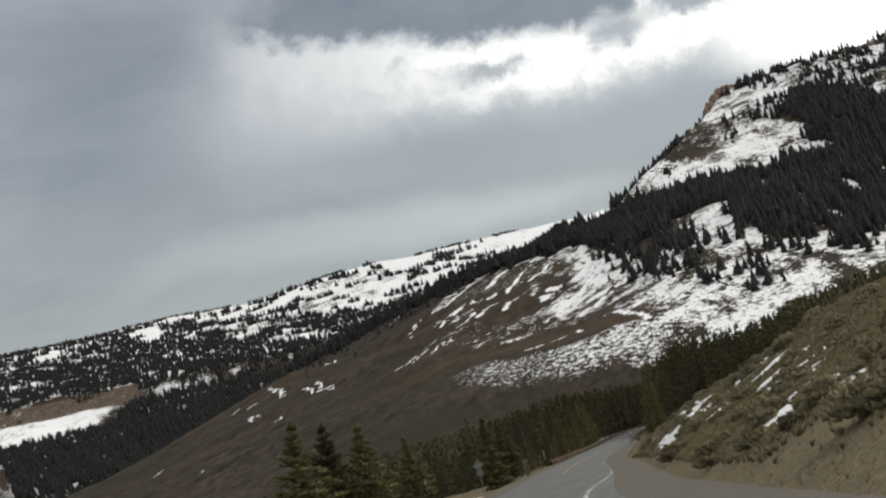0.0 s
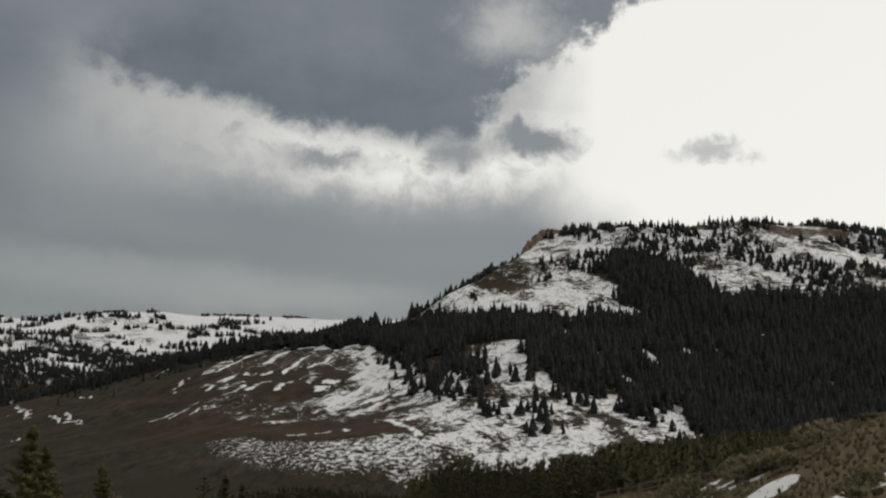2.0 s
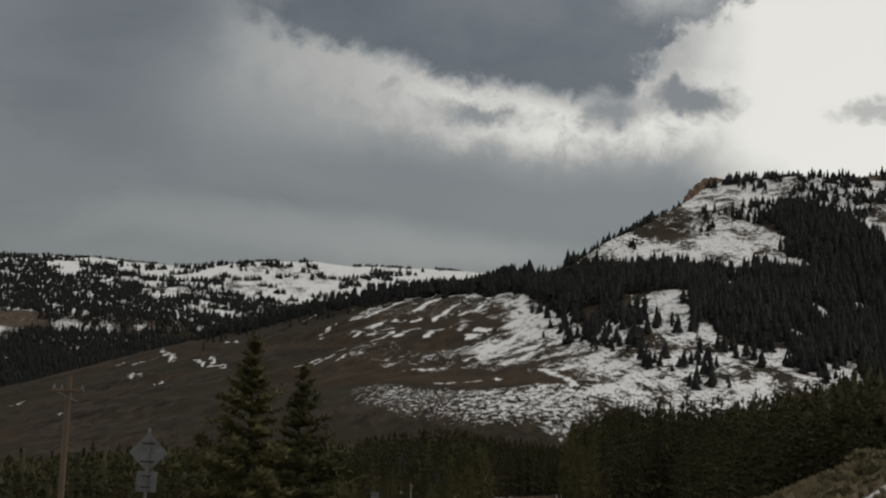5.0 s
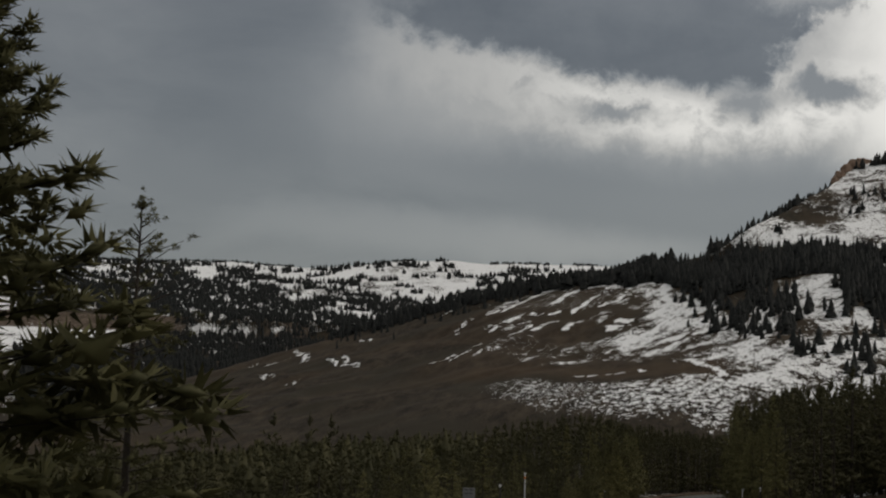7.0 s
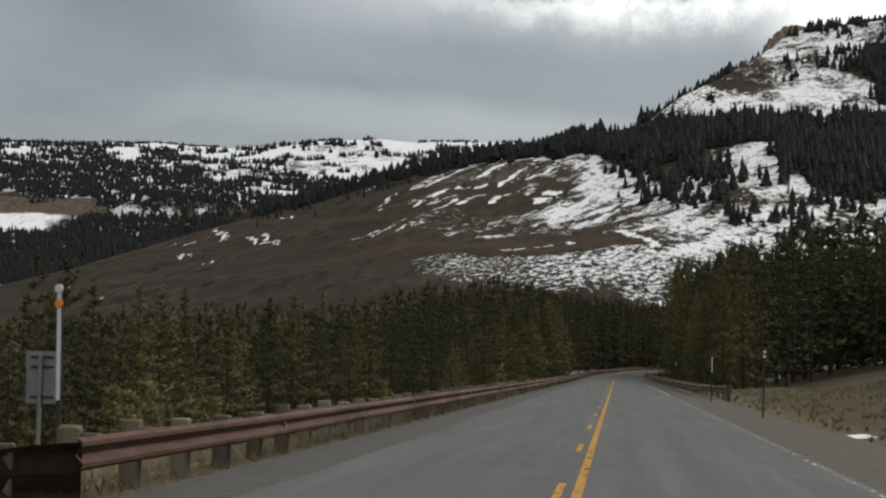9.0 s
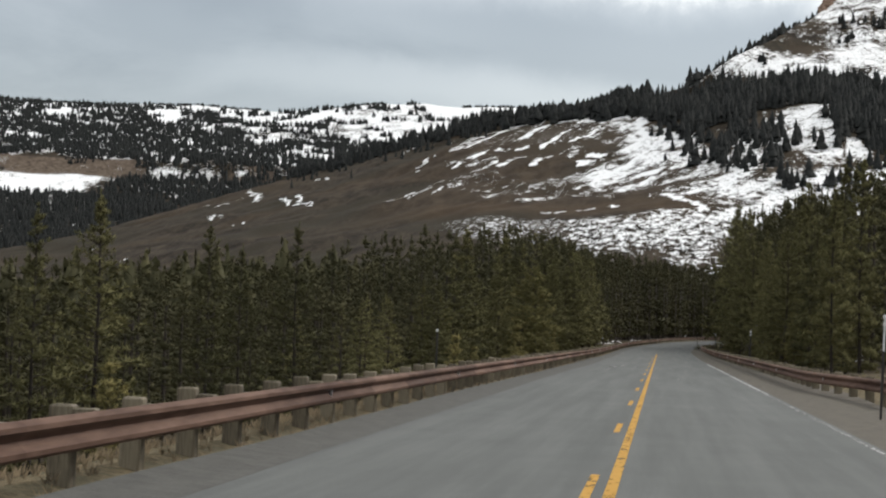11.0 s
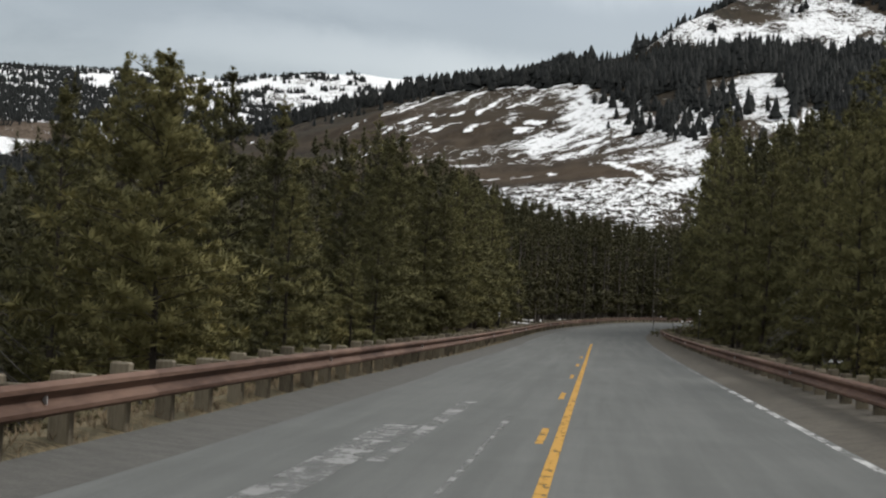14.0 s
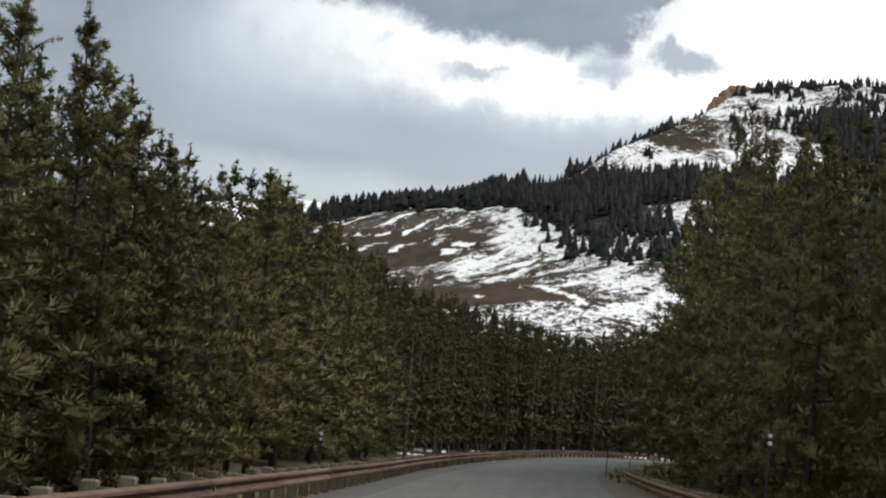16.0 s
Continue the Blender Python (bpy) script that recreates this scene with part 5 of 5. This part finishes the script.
# loose groups on the snowfield
for cx, cy, n, sp in ((15, 1545, 12, 9), (28, 1395, 12, 7), (42, 1358, 11, 7), (57, 1322, 10, 7), (68, 1240, 7, 6), (85, 1188, 2, 3), (94, 1255, 6, 6), (19, 1468, 8, 8), (55, 1470, 14, 10), (75, 1360, 9, 8),
                      (120, 1280, 6, 9), (60, 1420, 12, 9), (150, 1300, 9, 10), (38, 1470, 10, 9), (100, 1210, 4, 8), (8, 1590, 8, 9), (170, 1260, 7, 10)):
    far.append(sow(cx + rng.normal(0, sp, n + n // 2), cy + rng.normal(0, sp * 2.2, n + n // 2), 9.5, 0.45, 1.4))
# scattered trees over the mountain's top and along its skyline
ax, ad = rng.uniform(0.6, 19, 7000), rng.uniform(1380, 2150, 7000)
X_, Y_ = ad * np.sin(np.radians(ax)), 300 + ad * np.cos(np.radians(ax))
k = fbm(X_, Y_, 70, 221, 3) > 0.555 - 0.05 * ramp(ax, 6, 8) * ramp(ax, 11, 9) - 0.03 * (ad > 1740)
far.append(sow(X_[k], Y_[k], 8.0, 0.45, 1.5))
ax = rng.uniform(1.2, 18.5, 300)
ad = np.maximum(np.interp(ax, FINE, TOP_DF), np.interp(ax, FINE, CREST_DF) + 60) + rng.normal(8, 12, 300)
far.append(sow(ad * np.sin(np.radians(ax)), 300 + ad * np.cos(np.radians(ax)), 5.0, 0.5, 1.6))
ax = rng.uniform(2.4, 5.3, 110)
ad = np.interp(ax, FINE, TOP_DF) + rng.normal(-6, 7, 110)
far.append(sow(ad * np.sin(np.radians(ax)), 300 + ad * np.cos(np.radians(ax)), 6.5, 0.4, 1.9))
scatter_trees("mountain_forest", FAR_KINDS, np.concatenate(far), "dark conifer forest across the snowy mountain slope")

# the plateau: forest at its foot, scattered trees on the snow, dark groves on the skyline
far = []
ax, ad = rng.uniform(-21, -8.5, 7500), rng.uniform(2400, 3180, 7500)
X_, Y_ = ad * np.sin(np.radians(ax)), 300 + ad * np.cos(np.radians(ax))
brink = np.interp(ax, [-19, -17.6, -16.4, -15, -13, -10], [2990, 3010, 3175, 3205, 3205, 3205]) + 60 * (fbm(X_, Y_, 60, 233, 3) - 0.5)
k = (ad < brink) & ((fbm(X_, Y_, 120, 231, 3) > 0.30) | (ad < 2900))
far.append(sow(X_[k], Y_[k], 13, 0.3, 1.25))
ax, ad = rng.uniform(-21, -3, 18000), rng.uniform(3195, 4390, 18000)
X_, Y_ = ad * np.sin(np.radians(ax)), 300 + ad * np.cos(np.radians(ax))
thick = 0.12 * ramp(ax, -16, -16.6) * ramp(ad, 3275, 3255) + np.interp(ad, [3195, 3330, 3720, 3850, 4100, 4390], [0.44, 0.40, 0.42, 0.465, 0.485, 0.54])
thick = thick - 0.10 * ramp(np.hypot((ax + 14.1) / 0.7, (ad - 4080) / 210), 1.2, 0.6) + 0.07 * ramp(ax, -13.3, -12.6) * ramp(ad, 3650, 3800) + 0.012 * ramp(ax, -13, -15)
k = 0.45 * fbm(X_, Y_, 130, 241, 3) + 0.55 * fbm(X_, Y_, 40, 243, 2) > thick
far.append(sow(X_[k], Y_[k], 11, 0.4, 1.4))
ax = rng.uniform(-21, -1.5, 1100)
ad = 4390 + rng.normal(20, 18, 1100)
k = (ax < -12.3) | ((ax > -10.45) & (ax < -8.6)) | ((ax > -6.2) & (value_noise(ax * 10, 0 * ax, 8, 3) > 0.4))
far.append(sow(ad[k] * np.sin(np.radians(ax[k])), 300 + ad[k] * np.cos(np.radians(ax[k])), 7.0, 0.3, 2.2))
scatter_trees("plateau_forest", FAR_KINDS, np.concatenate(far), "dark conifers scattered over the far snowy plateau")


# ---------------------------------------------------------------- guardrails
BEAM = [(0.000, 0.155), (0.030, 0.150), (0.078, 0.118), (0.082, 0.078), (0.030, 0.030), (0.008, 0.0), (0.030, -0.030), (0.082, -0.078), (0.078, -0.118), (0.030, -0.150), (0.000, -0.155)]


def guardrail(label, offset, y0, y1, inward):
    """A rail of folded steel panels on timber posts. inward: +1 if the road lies to its right."""
    ob = thing("guardrail", label, "guardrail", "guardrails")

    def place(y):
        s = float(road_x(y + 0.5) - road_x(y - 0.5))
        n = math.hypot(1, s)
        o = offset(y)
        return Vector((float(road_x(y)) + o / n, y - s * o / n, float(road_z(y)))), math.atan2(-(s + (offset(y + 0.5) - offset(y - 0.5))), 1)

    post_me, block_me = bpy.data.meshes.new("post"), bpy.data.meshes.new("blockout")
    bm = box((0.20, 0.20, 1.10), (0, 0, 0.165), 0.018)
    bm.to_mesh(post_me), bm.free()
    bm = box((0.19, 0.15, 0.30), (0, 0, 0.51), 0.012)
    bm.to_mesh(block_me), bm.free()
    post_me.materials.append(POST_WOOD), block_me.materials.append(POST_WOOD)
    r = random.Random(int(y0))
    y, k = y0, 0
    while y < y1:
        p, a = place(y)
        rot = Matrix.Rotation(a, 4, "Z")
        back = rot @ Vector((-inward * 0.30, 0, 0))
        po = part("post", post_me, POST_WOOD, ob)
        po.matrix_basis = Matrix.Translation(p + back + Vector((0, 0, r.uniform(-0.035, 0.03)))) @ rot @ Euler((r.uniform(-0.03, 0.03), r.uniform(-0.03, 0.03), r.uniform(-0.05, 0.05))).to_matrix().to_4x4()
        bo = part("blockout", block_me, POST_WOOD, ob)
        bo.matrix_basis = Matrix.Translation(p + rot @ Vector((-inward * 0.105, r.uniform(-0.01, 0.01), r.uniform(-0.02, 0.02)))) @ rot
        if k % 2 == 0 and y + 3.8 < y1 + 4:
            verts, faces = [], []
            m = len(BEAM)
            for j in range(5):
                q, b = place(y - (0.08 if k else 0.85) + j * ((4.37 if k else 5.14) / 4))
                side = Matrix.Rotation(b, 3, "Z") @ Vector((inward, 0, 0))
                for e, z in BEAM:
                    w = q + side * (e - 0.0 + 0.003 * (k % 4 == 0))
                    verts.append((w.x, w.y, w.z + 0.51 + 0.97 * z))
            for j in range(4):
                for i in range(m - 1):
                    faces.append((j * m + i, j * m + i + 1, j * m + m + i + 1, j * m + m + i))
            me = mesh_from("rail_panel", verts, faces, RUST, False)
            pn = part("rail_panel", me, RUST, ob)
            if k % 8 == 4:
                q, b = place(y + 0.4)
                pl = box((0.012, 0.09, 0.075), (0, 0, 0), 0.004)
                rf = part("reflector", pl, SIGN_WHITE, pn, "small white reflector tab")
                rf.matrix_basis = Matrix.Translation(q + Vector((inward * 0.03, 0, 0.51))) @ Matrix.Rotation(b + 0.9 * inward, 4, "Z")
        y += 2.105
        k += 1
    return ob, place


def left_offset(y):
    return -4.14 - 0.12 * float(ramp(y, 240, 230))


def right_offset(y):
    return 4.62 + 1.0 * float(ramp(y, 322, 306)) + 1.4 * float(ramp(y, 487, 500))


guardrail("rusty brown steel guardrail on weathered timber posts", left_offset, 231.495, 655, 1)
guardrail("rusty steel guardrail on timber posts below the wood", right_offset, 308, 499, -1)


def terminal(x, y, turn, label):
    """The turned-away end of a guardrail: a broad dark flared plate on two stub posts."""
    z = float(height(x, y))
    ob = thing("guardrail_terminal", label, "guardrail", at=(x, y, z))
    ob.rotation_euler[2] = turn
    ob.scale = (0.85, 0.85, 0.88)
    bm = bmesh.new()
    prof = [(-0.02, 0.10), (0.10, 0.20), (0.02, 0.40), (0.10, 0.60), (-0.02, 0.70)]
    rows = []
    for j in range(9):
        s = j / 8
        rows.append([bm.verts.new((-0.95 * s, e * (1 - 0.4 * s) - 0.3 * s * s, 0.45 + (zz - 0.45) * (1 - 0.25 * s * s) - 0.04 * s)) for e, zz in prof])
    for a, b in zip(rows[:-1], rows[1:]):
        for i in range(4):
            bm.faces.new((a[i], a[i + 1], b[i + 1], b[i]))
    bmesh.ops.solidify(bm, geom=bm.faces[:], thickness=0.012)
    part("end_plate", bm, RED_TERMINAL, ob)
    for px in (-0.15, -0.75):
        part("stub_post", box((0.16, 0.16, 0.8), (px, 0.2 - 0.25 * (px < -0.5), 0.28), 0.015), POST_WOOD, ob)


terminal(-4.2, 230.65, 0.1, "dark rusted flared guardrail end in dry grass")


# ---------------------------------------------------------------- signs and markers
def diamond_sign(x, y, turn=0.0):
    z = float(height(x, y))
    ob = thing("road_sign", "grey back of a diamond warning sign with a square plate", "road sign", at=(x, y, z))
    ob.rotation_euler[2] = turn
    part("post", box((0.06, 0.05, 2.95), (0, 0.03, 1.38), 0.006), GALV, ob)
    top = part("diamond_plate", box((0.62, 0.006, 0.62), (0, 0, 0), 0.0, radians(45)), GALV, ob, "grey unpainted back of the diamond plate")
    top.location = (0, 0.065, 2.32)
    low = part("square_plate", box((0.46, 0.006, 0.46), (0, 0.065, 1.68), 0.0), GALV, ob)
    for zz in (2.12, 2.52):
        part("bracket", box((0.30, 0.02, 0.035), (0, 0.0, zz), 0.004), DARK_POST, ob)
    for zz in (1.56, 1.80):
        part("bracket", box((0.22, 0.02, 0.03), (0, 0.0, zz), 0.004), DARK_POST, ob)


diamond_sign(-5.5, 152)


def plate_sign(x, y):
    z = float(height(x, y))
    ob = thing("road_sign", "grey back of two stacked sign plates on a steel post", "road sign", at=(x, y, z))
    part("post", box((0.055, 0.05, 2.3), (-0.02, -0.04, 0.83), 0.006), GALV, ob)
    part("upper_plate", box((0.52, 0.006, 0.27), (0, 0, 1.905), 0.0), GALV, ob)
    part("lower_plate", box((0.50, 0.006, 0.56), (0, 0.004, 1.52), 0.0), GALV, ob)
    for zz in (1.95, 1.80, 1.34):
        part("bracket", box((0.36, 0.02, 0.04), (0.0, -0.02, zz), 0.004), DARK_POST, ob)


plate_sign(-8.3, 242.8)


def marker(x, y, tall, label, orange=False, pale=0.0, twin=True):
    """A snow marker: a thin dark post with reflectors at its head."""
    z = float(height(x, y))
    ob = thing("snow_marker", label, "road marker", "snow markers", at=(x, y, z))
    r = random.Random(int(x * 10 + y))
    ob.rotation_euler = (r.uniform(-0.02, 0.02), r.uniform(-0.03, 0.03), 0)
    part("post", box((0.05, 0.03, tall + 0.2), (0, 0, tall / 2 - 0.1), 0.006), DARK_POST, ob)
    if pale:
        part("pale_strip", box((0.04, 0.012, pale), (0, -0.024, tall - pale / 2 - 0.02), 0.004), SIGN_WHITE, ob, "long white plastic strip")
    for k, dz in enumerate((0.05, 0.20) if twin else (0.05,)):
        bm = bmesh.new()
        bmesh.ops.create_cone(bm, cap_ends=True, segments=12, radius1=0.045, radius2=0.04, depth=0.02)
        bmesh.ops.rotate(bm, matrix=Matrix.Rotation(radians(90), 3, "X"), verts=bm.verts)
        bmesh.ops.translate(bm, vec=(0, -0.045, tall - dz), verts=bm.verts)
        part("reflector", bm, ORANGE if orange and k == 1 else SIGN_WHITE, ob, "orange round reflector" if orange and k == 1 else "")


for x, y, top in ((4.9, 273.3, 2.05), (4.95, 362.6, 2.05), (5.2, 435.2, 2.2), (-5.2, 450, 1.6), (-6.2, 122, 2.2)):
    marker(x, y, top - float(height(x, y)), "dark steel snow marker post with white reflectors by the shoulder")
marker(4.75, 302.5, 2.05 - float(height(4.75, 302.5)), "snow marker with a long pale strip by the shoulder", pale=0.7)
marker(-5.1, 233.0, 2.1 - float(height(-5.1, 233.0)), "snow marker with a white strip and orange reflector", True, 1.15)
marker(4.9, 502.4, 2.5 - float(height(4.9, 502.4)), "thin dark snow marker where the road bends", twin=False)
marker(7.4, 525.0, 2.4 - float(height(7.4, 525.0)), "thin dark snow marker where the road bends", twin=False)
marker(-4.95, 222, 1.62 - float(height(-4.95, 222)), "dark steel snow marker post in the dry grass", twin=False)
marker(-5.73, 317.1, 1.53 - float(height(-5.73, 317.1)), "dark steel snow marker post behind the guardrail", twin=False)


def utility_pole(x, y, tall):
    z = float(height(x, y))
    ob = thing("utility_pole", "weathered wooden utility pole with a crossarm above the valley", "utility pole", at=(x, y, z))
    part("pole", rod(0.15, 0.10, tall + 0.5, (0, 0, -0.5), 12), POLE_WOOD, ob)
    arm = part("crossarm", box((1.3, 0.09, 0.10), (0, -0.14, tall - 0.55), 0.01), POLE_WOOD, ob)
    for px in (-0.55, -0.25, 0.55):
        part("insulator", rod(0.05, 0.03, 0.14, (px, -0.14, tall - 0.49), 8), GALV, arm, "grey insulator")
    part("brace", box((0.9, 0.02, 0.03), (0, -0.10, tall - 0.8), 0.0, 0.4), GALV, ob)


utility_pole(-15.2, 183, 6.9)


# ---------------------------------------------------------------- sagebrush, grass and snow
def bush_mesh(seed, wide=0.55):
    r = np.random.default_rng(seed)
    n = 60
    d = unit(r.normal(size=(n, 3)) * np.array([1, 1, 0.8]) + np.array([0, 0, 0.4]))
    d[:, 2] = np.abs(d[:, 2])
    at = d * r.uniform(0.45, 0.92, (n, 1)) * np.array([wide, wide, wide * 0.72]) + np.array([0, 0, 0.05])
    cv, cf, cn = tufts_of(at, unit(d + np.array([0.01, 0, 0.5])), wide * r.uniform(0.12, 0.2, n), r)
    q = np.repeat(at, 26, 0)
    w = unit(r.normal(size=q.shape) + np.repeat(d, 26, 0) * 0.6 + np.array([0, 0, 0.5]))
    v, f = blades(q + w * wide * 0.08, w, 1, np.full(len(q), 0.075), 0.34, r, 0.3, 0.3)
    nrm = unit(np.concatenate([cn, np.repeat(w, 3, 0)]) + np.array([0, 0, 0.25]))
    return quick_mesh("foliage", np.concatenate([cv, v]), np.concatenate([cf, f + len(cv)]), SAGE, nrm)


BUSHES = [bush_mesh(600 + i, (0.5, 0.62, 0.42, 0.7)[i]) for i in range(4)]
stem_v, stem_f = sticks(np.zeros((9, 3)), np.stack([0.28 * np.cos(np.arange(9) * 0.7), 0.28 * np.sin(np.arange(9) * 0.7), 0.35 + 0 * np.arange(9)], -1), 0.02, 0.008)
BUSH_STEM = mesh_from("stems", stem_v, stem_f.tolist(), DEAD_WOOD)


def sagebrush(x, y, s, label):
    ob = thing("sagebrush", label, "shrub", "sagebrush on the bank")
    tagged(part("stem_tangle", BUSH_STEM, DEAD_WOOD, ob), kind="stuff")
    part("foliage", BUSHES[int(x * 13 + y * 7) % 4], SAGE, ob)
    ob.matrix_basis = Matrix.Translation((x, y, float(height(x, y)) - 0.03)) @ Matrix.Rotation((x * 5 + y) % 6.28, 4, "Z") @ Matrix.Diagonal((s, s, s * 0.95, 1))


rng = np.random.default_rng(9)
n = 0
while n < 290:
    y = rng.uniform(30, 85) if rng.uniform() < 0.25 else rng.uniform(85, 168)
    dx = rng.uniform(6.0, 17)
    x = float(road_x(y)) + dx
    if value_noise(x, y, 5, 77) < 0.38 or 90 < y < 134 and dx < 11.5 and rng.uniform() < 0.6:
        continue
    sagebrush(x, y, rng.uniform(0.7, 1.35) * (1 - 0.3 * float(ramp(y, 122, 134))), "grey-green sagebrush clump on the roadside bank")
    n += 1
for k in range(40):
    y = rng.uniform(322, 400)
    sagebrush(-5.35 + rng.uniform(-0.9, 0.2), y, rng.uniform(0.5, 0.9), "pale sagebrush clump behind the guardrail posts")


def low_growth(name, spots, blades_each, size, width, mat, label, seed):
    r = np.random.default_rng(seed)
    at = np.array([(x, y, float(height(x, y))) for x, y in spots])
    v, f = blades(at * 0, np.repeat([[0, 0, 1.0]], len(at), 0), blades_each, size, width, r, 0.4, 0.8)
    face = np.cross(v[1::3] - v[0::3], v[2::3] - v[0::3])
    back = face[:, 1] > 0
    f[back] = f[back][:, [1, 0, 2]]
    nrm = unit(v + np.array([0, -0.05, 0.25]))
    v = v + np.repeat(np.repeat(at, blades_each, 0), 3, 0)
    tagged(new(name, quick_mesh(name, v, f, mat, nrm)), label, "grass", kind="stuff")


STRAW = simple("dry_straw", (0.09, 0.066, 0.038), (0.25, 0.19, 0.115), 3, 0.9, relief=0, islands=0.5)
spots = []
while len(spots) < 7000:
    y = rng.uniform(20, 345)
    side = 1 if rng.uniform() < (0.75 if y < 180 else 0.45) else -1
    dx = side * rng.uniform(5.3, 13)
    spots.append((float(road_x(y)) + dx, y))
for k in range(1600):
    y = rng.uniform(240, 440)
    spots.append((float(road_x(y)) - 4.5 - abs(rng.normal(0, 0.7)), y))
for k in range(5200):
    y = 222 + 215 * rng.uniform() ** 1.5
    spots.append((float(road_x(y)) - rng.uniform(4.1, 7.0), y))
low_growth("dry_grass", spots, 8, 0.13, 0.10, STRAW, "tufts of dry straw-coloured grass along the verges", 31)
spots = []
while len(spots) < 13000:
    y, dx = rng.uniform(30, 345) if len(spots) < 3200 else rng.uniform(40, 168), rng.uniform(6.2, 26 if len(spots) < 3200 else 19)
    if bank_snow(np.array([float(road_x(y)) + dx]), np.array([y]))[0] > 0.3:
        continue
    spots.append((float(road_x(y)) + dx, y))
low_growth("low_sage", spots, 24, 0.17, 0.34, LOW_SAGE, "low grey-green sage growth over the bank", 32)


def crag(x, y, s, seed):
    """A weathered outcrop of red-brown rock on the mountain's shoulder."""
    r = random.Random(seed)
    bm = bmesh.new()
    bmesh.ops.create_icosphere(bm, subdivisions=3, radius=1.0)
    for v in bm.verts:
        k = 1 + 0.35 * noise.noise(v.co * 1.7 + Vector((seed, 0, 0))) + 0.12 * noise.noise(v.co * 5)
        v.co = Vector((v.co.x * s * 1.1 * k, v.co.y * s * k, max(v.co.z, -0.5) * s * 1.15 * k))
    ob = thing("rock_outcrop", "red-brown weathered rock outcrop on the snowy ridge", "rock", "rock outcrops", at=(x, y, float(height(x, y)) + 0.3 * s))
    part("rock", bm, ROCK, ob)


ROCK = simple("red_brown_rock", (0.12, 0.075, 0.055), (0.30, 0.21, 0.155), 0.35, 0.9, relief=0.6)
for x, y, s, k in ((134, 1962, 4, 1), (140, 1982, 5.5, 2), (147, 1998, 6, 3), (155, 2014, 6.5, 4), (164, 2031, 6, 5), (171, 2042, 4.5, 6)):
    crag(x, y, s, k)


def rail_fence(x0, y0, x1, y1, bays):
    """A low fence of rough timber posts and two rails on top of the bank."""
    ob = thing("rail_fence", "low weathered timber rail fence on the bank", "fence")
    r = random.Random(4)
    heads = []
    for k in range(bays + 1):
        x, y = x0 + (x1 - x0) * k / bays, y0 + (y1 - y0) * k / bays
        z = float(height(x, y))
        part("post", rod(0.075, 0.065, 1.15 + r.uniform(-0.1, 0.1), (x, y, z - 0.3), 8), POLE_WOOD, ob)
        heads.append(Vector((x, y, z)))
    for a, b in zip(heads[:-1], heads[1:]):
        for dz in (0.42, 0.74):
            p, q = a + Vector((0, 0, dz + r.uniform(-0.05, 0.05))), b + Vector((0, 0, dz + r.uniform(-0.05, 0.05)))
            v, f = sticks(np.array([p]), np.array([q]), 0.05, 0.042)
            part("rail", mesh_from("rail", v, f.tolist(), POLE_WOOD), POLE_WOOD, ob)


rail_fence(16.3, 148.7, 22.2, 150.6, 5)
